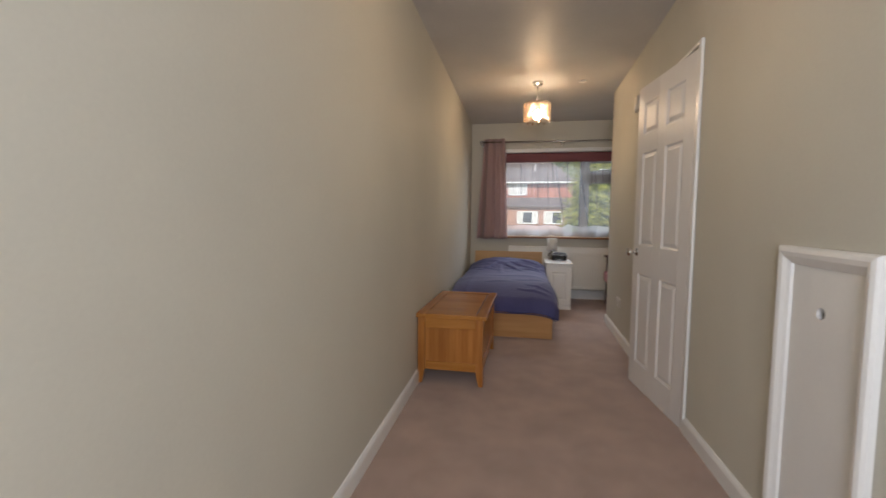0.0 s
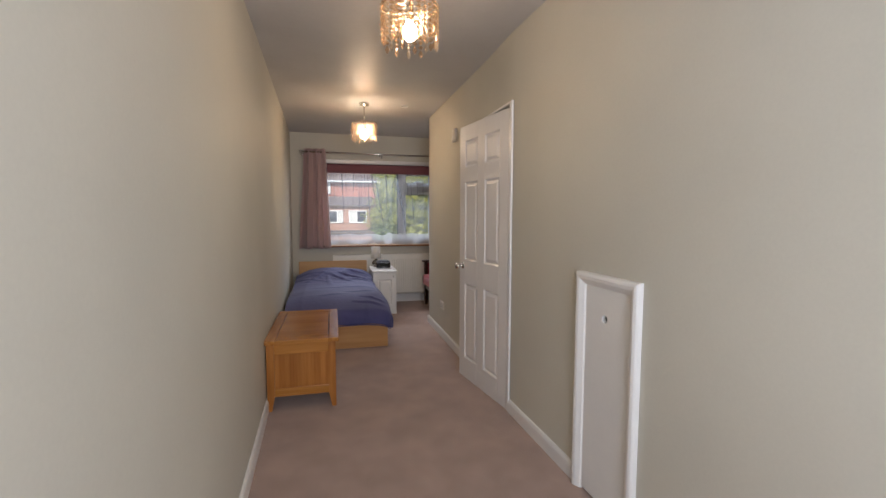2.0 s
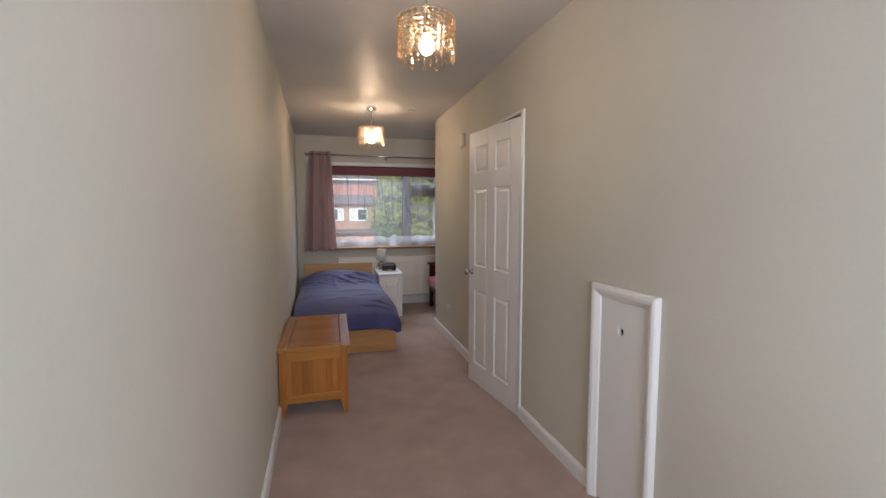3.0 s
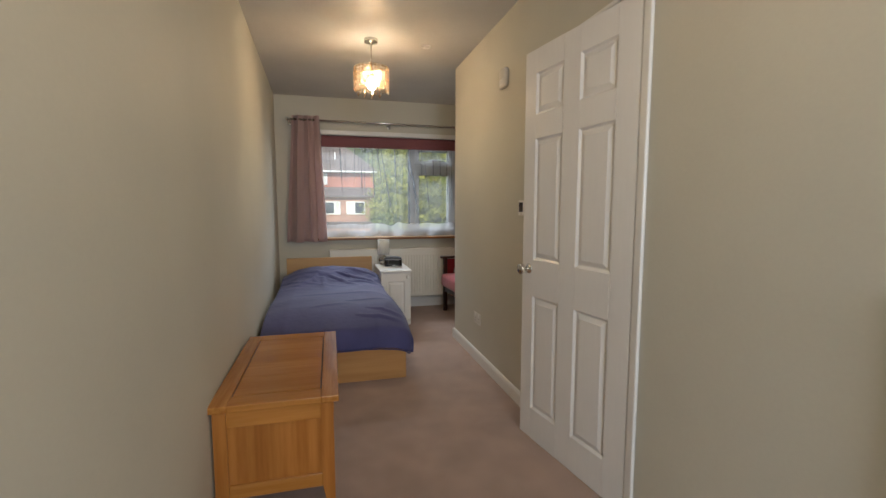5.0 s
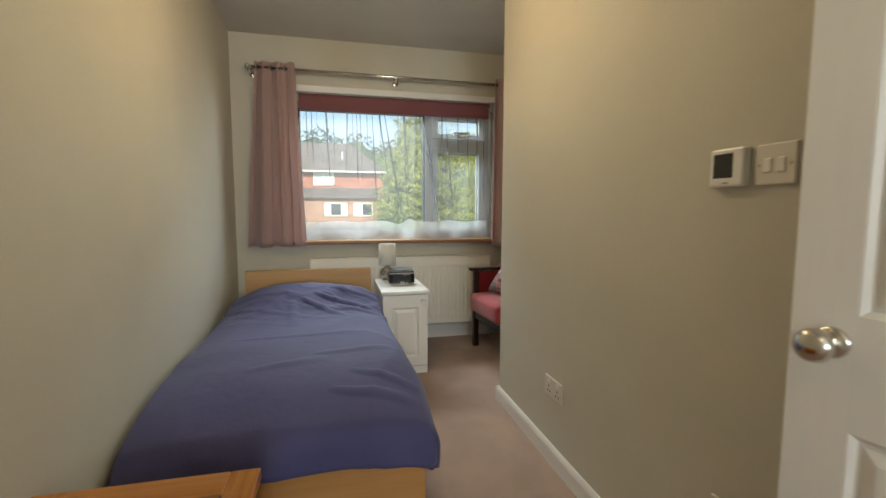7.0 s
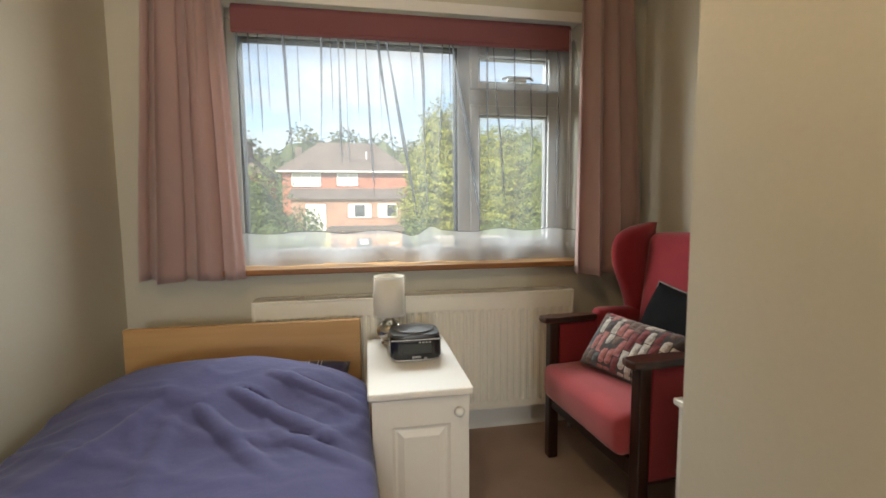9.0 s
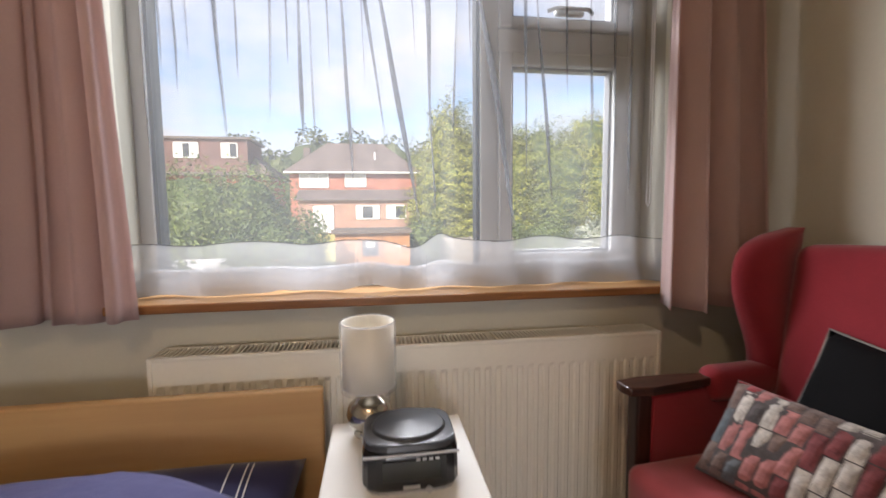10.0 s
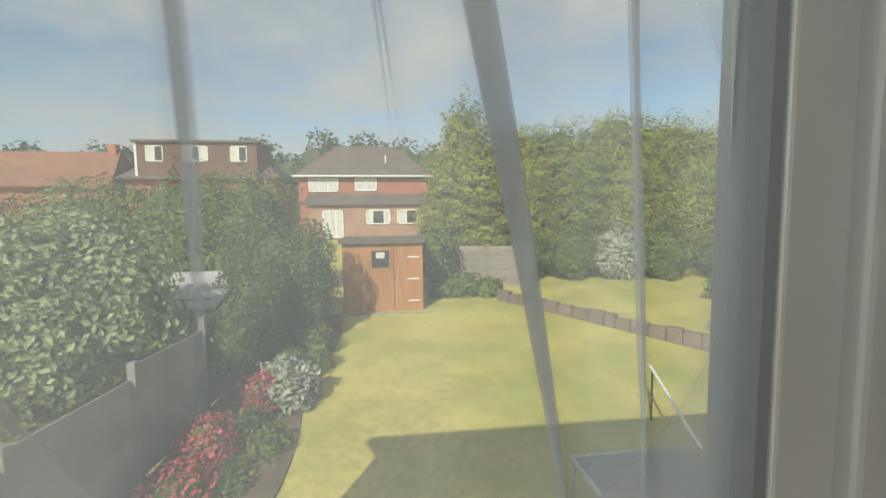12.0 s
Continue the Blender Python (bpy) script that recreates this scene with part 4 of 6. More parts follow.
def cabinet(label):
    """A small white bedside cabinet, front towards -y, its foot at the origin."""
    th = thing("bedside_cabinet", label, "bedside cabinet", group="white bedside cabinets", local=True)
    w, d, h = 0.300, 0.555, 0.572
    part("body", box(box(bmesh.new(), (-w / 2, -d + 0.02, 0.055), (w / 2, 0, h - 0.022), 0.003), (-w / 2 + 0.006, -d + 0.03, 0), (w / 2 - 0.006, -0.005, 0.056)), M_LACQUER, th)
    part("top", boxm((-w / 2 - 0.012, -d - 0.012, h - 0.022), (w / 2 + 0.012, 0.004, h), 0.006, 3), M_LACQUER, th)
    part("plinth", boxm((-w / 2, -d + 0.012, 0.0), (w / 2, -d + 0.03, 0.052), 0.002), M_LACQUER, th)
    x0, x1, z0, z1 = -w / 2 + 0.002, w / 2 - 0.002, 0.060, h - 0.028
    bm = bmesh.new()
    y = -d + 0.002
    for a, b in (((x0, y, z0), (x0 + 0.058, y + 0.018, z1)), ((x1 - 0.058, y, z0), (x1, y + 0.018, z1)),
                 ((x0 + 0.058, y, z0), (x1 - 0.058, y + 0.018, z0 + 0.06)), ((x0 + 0.058, y, z1 - 0.085), (x1 - 0.058, y + 0.018, z1))):
        box(bm, a, b)
    panel_rings(bm, x0 + 0.058, z0 + 0.06, x1 - 0.058, z1 - 0.085, y, -1)
    dr = part("door", bm, M_LACQUER, th)
    m = Matrix.Translation((x1 - 0.034, y, z1 - 0.042)) @ Matrix.Rotation(radians(90), 4, "X")
    part("knob", lathe(bmesh.new(), [(0.007, 0), (0.007, 0.010), (0.013, 0.014), (0.0165, 0.021), (0.014, 0.028), (0.005, 0.031)], n=20, m=m), M_LACQUER, dr, "round white wooden knob", True)
    return th


cab = cabinet("white lacquered bedside cabinet with a raised panel door, beside the bed")
cab.matrix_basis = pose(1.358, -0.268, 0)
cab2 = copy_thing(cab, pose(2.60, -1.128, 0, 0, 0, -90) @ Matrix.Diagonal((0.84, 0.92, 0.985, 1)))
tagged(cab2, "white lacquered bedside cabinet beside the armchair")

# ---- bedside lamp and radio ----
lamp = thing("table_lamp", "table lamp with pale cylinder shade and silvered ball base", "lamp", (1.290, -0.330, 0.573), local=True)
part("base", lathe(bmesh.new(), [(0.036, 0), (0.038, 0.004), (0.030, 0.010), (0.034, 0.018), (0.050, 0.034), (0.055, 0.052), (0.050, 0.072), (0.034, 0.088), (0.020, 0.096), (0.016, 0.104), (0.016, 0.118)], n=32), M_SMOKE, lamp, smooth=True)
bm = bmesh.new()
n = 40
prof = [(0.0590, 0.118), (0.0610, 0.118), (0.0610, 0.276), (0.0590, 0.276)]
rings = [[bm.verts.new((r * math.cos(2 * math.pi * i / n), r * math.sin(2 * math.pi * i / n), z)) for i in range(n)] for r, z in prof]
for k in range(4):
    a, b = rings[k], rings[(k + 1) % 4]
    for i in range(n):
        bm.faces.new((a[i], a[(i + 1) % n], b[(i + 1) % n], b[i]))
sh = part("shade", bm, M_SHADE, lamp, "pale silk cylinder shade", True)
bm = bmesh.new()
sheet(bm, lambda u, v: Vector((0.0665 * math.cos(2 * math.pi * u), 0.0665 * math.sin(2 * math.pi * u), 0.112 + 0.166 * v)), 40, 1)
part("outer_sleeve", bm, M_SLEEVE, lamp, "clear outer sleeve of the shade", True)
for z in (0.118, 0.272):
    bm = lathe(bmesh.new(), [(0.0615, 0), (0.0623, 0.002), (0.0615, 0.004)], (0, 0, z), 40)
    bmesh.ops.delete(bm, geom=[f for f in bm.faces if len(f.verts) > 4], context="FACES_ONLY")
    part("rim", bm, M_PIPING, sh)
bm = rod(bmesh.new(), (0, 0, 0.118), (0, 0, 0.15), 0.012)
for a in (0, 120, 240):
    rod(bm, (0, 0, 0.14), (0.059 * math.cos(radians(a)), 0.059 * math.sin(radians(a)), 0.14), 0.0015, n=6)
part("holder", bm, M_PIPING, lamp, "white lamp holder")

radio = thing("cd_radio", "black portable CD radio with a rounded lid", "radio", (1.372, -0.495, 0.573), local=True)


def rounded(w, d, z0, z1, k=2.6, taper=1.0, n=40, crown=0.0):
    bm = bmesh.new()
    rings = []
    steps = [(0.0, 0.965), (0.08, 1.0), (0.85, taper), (1.0, taper * 0.96)]
    for f, s in steps:
        ring = []
        for i in range(n):
            a = 2 * math.pi * i / n
            c, q = math.cos(a), math.sin(a)
            r = (abs(c) ** k + abs(q) ** k) ** (-1 / k)
            ring.append(bm.verts.new((w / 2 * r * c * s, d / 2 * r * q * s, z0 + (z1 - z0) * f)))
        rings.append(ring)
    for a, b in zip(rings, rings[1:]):
        for i in range(n):
            bm.faces.new((a[i], a[(i + 1) % n], b[(i + 1) % n], b[i]))
    bm.faces.new(rings[0][::-1])
    top = bm.verts.new((0, 0, z1 + crown))
    for i in range(n):
        bm.faces.new((rings[-1][i], rings[-1][(i + 1) % n], top))
    return bm


part("body", rounded(0.190, 0.165, 0.008, 0.083, 5.0, 0.99), M_BLACK, radio, smooth=False)
part("base_band", rounded(0.178, 0.155, 0.0, 0.010, 5.0), M_SILVER, radio, "silver base band")
part("lid", rounded(0.184, 0.160, 0.084, 0.096, 4.2, 0.97, crown=0.006), M_BLACKTOP, radio, "charcoal domed disc lid")
lid2 = part("disc_cover", rounded(0.152, 0.140, 0.0965, 0.1035, 2.0, 0.95, crown=0.005), M_BLACKTOP, radio)
part("trim_strip", boxm((-0.09, -0.0845, 0.078), (0.09, -0.0825, 0.083)), M_SILVER, radio, "thin silver strip")
part("display", boxm((-0.055, -0.0850, 0.030), (0.055, -0.0835, 0.068), 0.002), M_SCREEN, radio)
for i, x in enumerate((-0.012, 0.0, 0.012, 0.024)):
    part("button", boxm((x + 0.02, -0.0865, 0.069), (x + 0.028, -0.0845, 0.073)), M_SILVER, radio)
part("badge", boxm((-0.017, -0.0862, 0.014), (0.015, -0.0848, 0.021)), M_SILVER, radio)
part("socket", rod(bmesh.new(), (0.032, -0.088, 0.010), (0.032, -0.078, 0.010), 0.006), M_SILVER, radio)
part("volume_wheel", rod(bmesh.new(), (0.093, 0.01, 0.045), (0.099, 0.01, 0.045), 0.016), M_BLACKTOP, radio)

# ---- armchair ----
chair = thing("armchair", "red velour wing armchair with dark wooden arms and legs", "armchair", (2.25, -0.60, 0), local=True)
# front towards -x; y across, the chair is 0.65 wide
W2 = 0.285
for y in (-W2, W2):
    s = 1 if y > 0 else -1
    bm = bmesh.new()
    box(bm, (-0.285, y - 0.022, 0), (-0.240, y + 0.022, 0.622), 0.006)
    part("front_leg", bm, M_DARKWOOD, chair, "dark wooden front post")
    bm = boxm((0.165, y - 0.018, 0), (0.205, y + 0.018, 0.36), 0.005)
    part("back_leg", bm, M_DARKWOOD, chair, "dark wooden back leg")
    # shaped arm top, broad at the front and tapering back
    bm = bmesh.new()
    outl = [(-0.315, -0.030), (-0.322, 0.0), (-0.315, 0.032), (-0.25, 0.038), (-0.12, 0.030), (-0.035, 0.020), (-0.035, -0.018), (-0.12, -0.026), (-0.25, -0.036)]
    prism(bm, [(px, y + py * s) for px, py in outl], 0.620, 0.644)
    bmesh.ops.bevel(bm, geom=bm.edges[:], offset=0.006, segments=2, profile=0.5, affect="EDGES")
    part("arm_top", bm, M_ARMWOOD, chair, "polished dark wooden arm")
    # padded rear half of the arm and upholstered side
    part("arm_pad", boxm((-0.060, y - 0.036, 0.570), (0.22, y + 0.036, 0.668), 0.030, 4), M_RED, chair, "", True)
    part("side_panel", boxm((-0.238, y - 0.016, 0.235), (0.205, y + 0.016, 0.612), 0.008), M_RED, chair)
    # wing
    bm = bmesh.new()

    def wing(u, v, y=y, s=s):
        z = 0.62 + 0.430 * v
        k = min(1.0, v / 0.72)
        depth = 0.100 + 0.115 * k * k * (3 - 2 * k)
        if v > 0.74:
            depth *= max(0.03, 1 - ((v - 0.74) / 0.26) ** 2.6) ** 0.5
        ang = 2 * math.pi * u
        return Vector((0.215 - depth / 2 + depth / 2 * math.cos(ang) + 0.05 * v, y + s * 0.010 + 0.043 * math.sin(ang) * min(1.0, (1.04 - v) / 0.14) ** 0.5, z))
    sheet(bm, wing, 24, 22)
    bmesh.ops.remove_doubles(bm, verts=bm.verts[:], dist=0.0005)
    bmesh.ops.holes_fill(bm, edges=[e for e in bm.edges if e.is_boundary])
    part("wing", bm, M_RED, chair, "", True)
for x, z0, z1 in ((-0.262, 0.235, 0.300),):
    part("front_rail", boxm((x - 0.014, -W2 + 0.02, z0), (x + 0.014, W2 - 0.02, z1), 0.005), M_DARKWOOD, chair, "dark wooden seat rail")
for y in (-W2, W2):
    part("side_rail", boxm((-0.245, y - 0.013, 0.225), (0.17, y + 0.013, 0.285), 0.005), M_DARKWOOD, chair, "dark wooden side rail")


def rounded_block(a, b, r, puff, sub=12):
    bm = boxm(a, b, r, 4)
    bmesh.ops.subdivide_edges(bm, edges=[e for e in bm.edges if e.calc_length() > 0.1], cuts=6, use_grid_fill=True)
    cx = [(p + q) / 2 for p, q in zip(a, b)]
    sx = [(q - p) / 2 for p, q in zip(a, b)]
    for v in bm.verts:
        q = [(v.co[i] - cx[i]) / sx[i] for i in range(3)]
        k = [max(0.0, 1 - abs(t) ** 2.4) for t in q]
        v.co.z += puff * q[2] * k[0] * k[1] + 0.003 * noise.noise(v.co * 9)
        v.co.x += puff * 0.4 * q[0] * k[1] * k[2]
    return bm


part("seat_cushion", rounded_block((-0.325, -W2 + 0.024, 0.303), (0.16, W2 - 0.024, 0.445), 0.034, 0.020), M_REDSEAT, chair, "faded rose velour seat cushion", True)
# near-black seat base paints in the shade under the cushion
part("seat_base", boxm((-0.248, -W2 + 0.02, 0.25), (0.17, W2 - 0.02, 0.302), 0.004), M_CAVITY_SHADE, chair)
bm = rounded_block((0.0, -0.265, -0.30), (0.098, 0.265, 0.305), 0.04, 0.0)
for v in bm.verts:
    t = v.co.z
    if t > 0.24:
        v.co.z += 0.012 * (1 - (v.co.y / 0.26) ** 2)
    if v.co.x < 0.06:
        v.co.x -= 0.02 * max(0, 1 - (v.co.y / 0.24) ** 2) * max(0, 1 - (t / 0.3) ** 2)
m = Matrix.Translation((0.155, 0, 0.705)) @ Matrix.Rotation(radians(7), 4, "Y")
bmesh.ops.transform(bm, matrix=m, verts=bm.verts[:])
part("backrest", bm, M_RED, chair, "", True)
chair.matrix_basis = pose(2.290, -0.580, 0, 0, 0, 4.5)

# ---- cushions on the armchair ----
bc = thing("black_cushion", "black square cushion with grey piping leaning on the chair back", "cushion", (2.33, -0.66, 0.45))
cm = Matrix.Translation((2.360, -0.640, 0.640)) @ Matrix.Rotation(radians(-86), 4, "Z") @ Matrix.Rotation(radians(68), 4, "X") @ Matrix.Rotation(radians(-5), 4, "Z")
part("cushion", pillow(bmesh.new(), 0.38, 0.33, 0.11, cm), M_BLACKCLOTH, bc, smooth=True)
rim = []
for k in range(60):
    t = k / 60 * 4
    i, f = int(t), t - int(t)
    c = [(-1, -1), (1, -1), (1, 1), (-1, 1), (-1, -1)]
    a = c[i][0] + (c[i + 1][0] - c[i][0]) * f
    b = c[i][1] + (c[i + 1][1] - c[i][1]) * f
    rim.append(cm @ Vector((a * 0.19 * (1 - 0.05 * (1 - b * b)), b * 0.165 * (1 - 0.06 * (1 - a * a)), 0)))
part("piping", tube(bmesh.new(), rim + rim[:1], 0.0035, 6), M_GREYPIPE, bc, "grey cord piping")

PATCH_COLS = ((0.60, 0.55, 0.50), (0.36, 0.045, 0.055), (0.22, 0.045, 0.05), (0.075, 0.06, 0.06), (0.20, 0.13, 0.11), (0.48, 0.18, 0.17), (0.66, 0.61, 0.56), (0.12, 0.14, 0.16))
PATCH_M = [surface("patch_cloth", c, 0.85, 0.30, 60, 0.45, 260, 0.5, 300, stretch=(1, 1, 3), sheen=0.2) for c in PATCH_COLS]
pc = thing("patchwork_cushion", "oblong patchwork cushion in reds, greys and creams on the seat", "cushion", (2.2, -0.62, 0.45))
qm = Matrix.Translation((2.205, -0.610, 0.566)) @ Matrix.Rotation(radians(-68), 4, "Z") @ Matrix.Rotation(radians(52), 4, "X") @ Matrix.Rotation(radians(-4), 4, "Z")
part("cushion", pillow(bmesh.new(), 0.385, 0.25, 0.125, qm), PATCH_M[3], pc, smooth=True)


def on_cushion(a, b, lift):
    k = max(0.0, (1 - abs(a) ** 2.6) * (1 - abs(b) ** 2.6)) ** 0.45
    return qm @ Vector((a * 0.1925 * (1 - 0.05 * (1 - b * b)), b * 0.125 * (1 - 0.06 * (1 - a * a) * abs(b)), 0.0625 * k + lift))


rnd = random.Random(11)
cols_n = 12
for i in range(cols_n):
    b = -0.97
    while b < 0.96:
        hgt = rnd.uniform(0.40, 0.78)
        b1 = min(0.97, b + hgt)
        a0, a1 = -0.97 + 1.94 * i / cols_n + 0.010, -0.97 + 1.94 * (i + 1) / cols_n - 0.010

        def f(u, v, a0=a0, a1=a1, b=b, b1=b1):
            e = min(u, 1 - u, v, 1 - v)
            sk = 0.035 + 0.03 * math.sin(b * 9 + a0 * 5)
            return on_cushion(a0 + (a1 - a0) * u + sk * (v - 0.5) * 0.6, b + 0.012 + (b1 - b - 0.024) * v, 0.0035 if e > 0.05 else 0.0005)
        part("patch", sheet(bmesh.new(), f, 3, 3), PATCH_M[rnd.choice((0, 0, 1, 1, 2, 2, 3, 4, 4, 5, 5, 6, 7))], pc)
        b = b1

# ---- oak chest ----
CX0, CX1, CY0, CY1 = 0.266, 0.742, -3.470, -2.555
chest = thing("oak_chest", "golden oak blanket chest with a framed lid, against the wall", "chest", (0.5, -3.0, 0))
# lid: frame and panel with a dark groove
zt0, zt1 = 0.452, 0.480
fw = 0.068
part("lid_rail", boxm((CX0, CY0, zt0), (CX0 + fw, CY1, zt1), 0.004), M_OAK, chest)
part("lid_rail", boxm((CX1 - fw, CY0, zt0), (CX1, CY1, zt1), 0.004), M_OAK, chest)
part("lid_rail", boxm((CX0 + fw, CY0, zt0), (CX1 - fw, CY0 + fw + 0.02, zt1), 0.004), M_OAK_X, chest)
part("lid_rail", boxm((CX0 + fw, CY1 - fw - 0.02, zt0), (CX1 - fw, CY1, zt1), 0.004), M_OAK_X, chest)
part("lid_groove", boxm((CX0 + fw - 0.002, CY0 + fw + 0.018, zt0 + 0.003), (CX1 - fw + 0.002, CY1 - fw - 0.018, zt1 - 0.006)), M_INLAY, chest)
nb = 4
for i in range(nb):
    w = (CY1 - CY0 - 2 * fw - 0.052) / nb
    y0 = CY0 + fw + 0.026 + i * w
    part("lid_board", boxm((CX0 + fw + 0.005, y0, zt0 + 0.004), (CX1 - fw - 0.005, y0 + w - 0.0006, zt1 - 0.001), 0.001, 1), M_OAK_X, chest)
ix0, ix1, iy0, iy1 = CX0 + 0.012, CX1 - 0.022, CY0 + 0.020, CY1 - 0.015
for x, sx in ((ix0, 1), (ix1, -1)):
    for y, sy in ((iy0, 1), (iy1, -1)):
        bm = bmesh.new()
        prism(bm, [(x, y), (x + sx * 0.048, y), (x + sx * 0.048, y + sy * 0.048), (x, y + sy * 0.048)], 0.0, 0.451)
        for v in bm.verts:
            if v.co.z < 0.01:
                v.co.x += (x - v.co.x) * 0.42
                v.co.y += (y - v.co.y) * 0.42
        # taper starts at the bottom rail
        bmesh.ops.bisect_plane(bm, geom=bm.verts[:] + bm.edges[:] + bm.faces[:], plane_co=(0, 0, 0.10), plane_no=(0, 0, 1))
        for v in bm.verts:
            if abs(v.co.z - 0.10) < 0.001:
                far_x, far_y = x + sx * 0.048, y + sy * 0.048
                v.co.x = x if abs(v.co.x - x) < 0.004 else far_x
                v.co.y = y if abs(v.co.y - y) < 0.004 else far_y
        part("leg", bm, M_OAK_Z, chest, "tapered oak corner leg")
for y0, y1 in ((iy0 + 0.004, iy0 + 0.026), (iy1 - 0.026, iy1 - 0.004)):
    part("end_rail", boxm((ix0 + 0.048, y0, 0.382), (ix1 - 0.048, y1, 0.451), 0.002), M_OAK_X, chest)
    part("end_rail", boxm((ix0 + 0.048, y0, 0.095), (ix1 - 0.048, y1, 0.150), 0.002), M_OAK_X, chest)
    part("end_panel", boxm((ix0 + 0.046, y0 + 0.008, 0.149), (ix1 - 0.046, y1 - 0.006, 0.383)), M_OAK_Z, chest)
for x0, x1 in ((ix0 + 0.004, ix0 + 0.026), (ix1 - 0.026, ix1 - 0.004)):
    part("side_rail", boxm((x0, iy0 + 0.048, 0.382), (x1, iy1 - 0.048, 0.451), 0.002), M_OAK, chest)
    part("side_rail", boxm((x0, iy0 + 0.048, 0.095), (x1, iy1 - 0.048, 0.150), 0.002), M_OAK, chest)
    part("side_panel", boxm((x0 + 0.006, iy0 + 0.046, 0.149), (x1 - 0.006, iy1 - 0.046, 0.383)), M_OAK_Z, chest)
part("chest_floor", boxm((ix0 + 0.03, iy0 + 0.03, 0.11), (ix1 - 0.03, iy1 - 0.03, 0.125)), M_OAK, chest)

# ---- pendant lamps ----


def pendant():
    """A crystal pendant; its origin is on the ceiling."""
    th = thing("pendant_light", "lit pendant light with strands of champagne crystal beads", "pendant light", group="crystal pendant lights", local=True)
    part("ceiling_rose", lathe(bmesh.new(), [(0.050, 0.0), (0.050, -0.018), (0.047, -0.024), (0.012, -0.027), (0.010, -0.036)], n=28), M_CHROME, th, "satin chrome ceiling rose", True)
    part("stem", rod(bmesh.new(), (0, 0, -0.03), (0, 0, -0.21), 0.0045, n=10), M_CHROME, th, smooth=True)
    bm = bmesh.new()
    for r, z in ((0.122, -0.200), (0.120, -0.210), (0.068, -0.200)):
        tube(bm, [(r * math.cos(a), r * math.sin(a), z) for a in [2 * math.pi * i / 40 for i in range(41)]], 0.0025, 6)
    for k in range(4):
        a = math.pi * k / 2
        rod(bm, (0, 0, -0.200), (0.122 * math.cos(a), 0.122 * math.sin(a), -0.200), 0.002, n=6)
    part("frame", bm, M_CHROME, th, "chrome ring frame")
    part("bulb_holder", rod(bmesh.new(), (0, 0, -0.20), (0, 0, -0.269), 0.016, 0.018), M_CHROME, th, smooth=True)
    bm = lathe(bmesh.new(), [(0.012, -0.269), (0.016, -0.281), (0.026, -0.293), (0.0315, -0.311), (0.0315, -0.323), (0.026, -0.341), (0.014, -0.352), (0.002, -0.355)], n=24)
    part("bulb", bm, M_BULB, th, "glowing warm bulb", True)

    def bead_mesh(name, r, h, mat):
        bm = bmesh.new()
        ends_ = [bm.verts.new((0, 0, h)), bm.verts.new((0, 0, -h))]
        mid = [bm.verts.new((r * math.cos(a), r * math.sin(a), 0)) for a in [2 * math.pi * i / 6 for i in range(6)]]
        for i in range(6):
            bm.faces.new((ends_[0], mid[i], mid[(i + 1) % 6]))
            bm.faces.new((ends_[1], mid[(i + 1) % 6], mid[i]))
        bmesh.ops.bevel(bm, geom=ends_, offset=0.45 * r, affect="VERTICES")
        return mesh_of(name, bm, mat)

    kinds = [(bead_mesh("bead", 0.0125, 0.0118, m), bead_mesh("drop", 0.0115, 0.022, m)) for m in (M_CRYSTAL, M_CRYSTAL2)]
    for ring, (r, cnt, drop) in enumerate(((0.122, 26, 7), (0.070, 10, 5))):
        for i in range(cnt):
            a = 2 * math.pi * i / cnt + ring * 0.2
            x, y, z = r * math.cos(a), r * math.sin(a), -0.212
            n_beads = drop - (i % 2) - (1 if i % 5 == 2 else 0)
            strand = part("bead_strand", rod(bmesh.new(), (x, y, -0.202), (x, y, -0.212 - 0.0215 * n_beads), 0.0008, n=5), M_CHROME, th)
            small, last = kinds[0 if (i + ring) % 3 else 1]
            for k in range(n_beads + 1):
                ob = new("bead" if k < n_beads else "drop", small if k < n_beads else last)
                ob.parent = strand
                ob.location = (x, y, z - (0.010 if k == n_beads else 0))
                ob.rotation_euler = (0, 0, a + k)
                z -= 0.0215
    return th


p1 = pendant()
p1.matrix_basis = pose(1.045, -1.840, HEIGHT - 0.001)
p2 = copy_thing(p1, pose(1.065, -4.440, HEIGHT - 0.001))
for ob in p2.children:
    if ob.name.startswith("bulb") and "holder" not in ob.name:
        ob.data = ob.data.copy()
        ob.data.materials[0] = M_BULB_DIM

# ---- sockets, switch, thermostat, sensor ----


def plate(name, label, category, y0, y1, z0, z1, d=0.009):
    th = thing(name, label, category, (RIGHT, (y0 + y1) / 2, z0))
    part("plate", boxm((RIGHT - d, y0, z0), (RIGHT - 0.0005, y1, z1), 0.003), M_PLASTIC, th)
    return th


so = plate("wall_socket", "white double wall socket above the skirting board", "socket", -2.062, -1.915, 0.297, 0.383)
for y in (-2.031, -1.957):
    part("rocker", boxm((RIGHT - 0.012, y - 0.008, 0.357), (RIGHT - 0.008, y + 0.008, 0.375), 0.002), M_WHITE, so)
    for dy, dz in ((0, 0.012), (-0.011, -0.010), (0.011, -0.010)):
        part("slot", boxm((RIGHT - 0.0096, y + dy - 0.003, 0.330 + dz - 0.004), (RIGHT - 0.0085, y + dy + 0.003, 0.330 + dz + 0.004)), M_CAVITY_SHADE, so)
so2 = plate("wall_socket", "white single wall socket beside the door", "socket", -2.898, -2.811, 0.328, 0.414)
part("rocker", boxm((RIGHT - 0.012, -2.863, 0.388), (RIGHT - 0.008, -2.847, 0.404), 0.002), M_WHITE, so2)
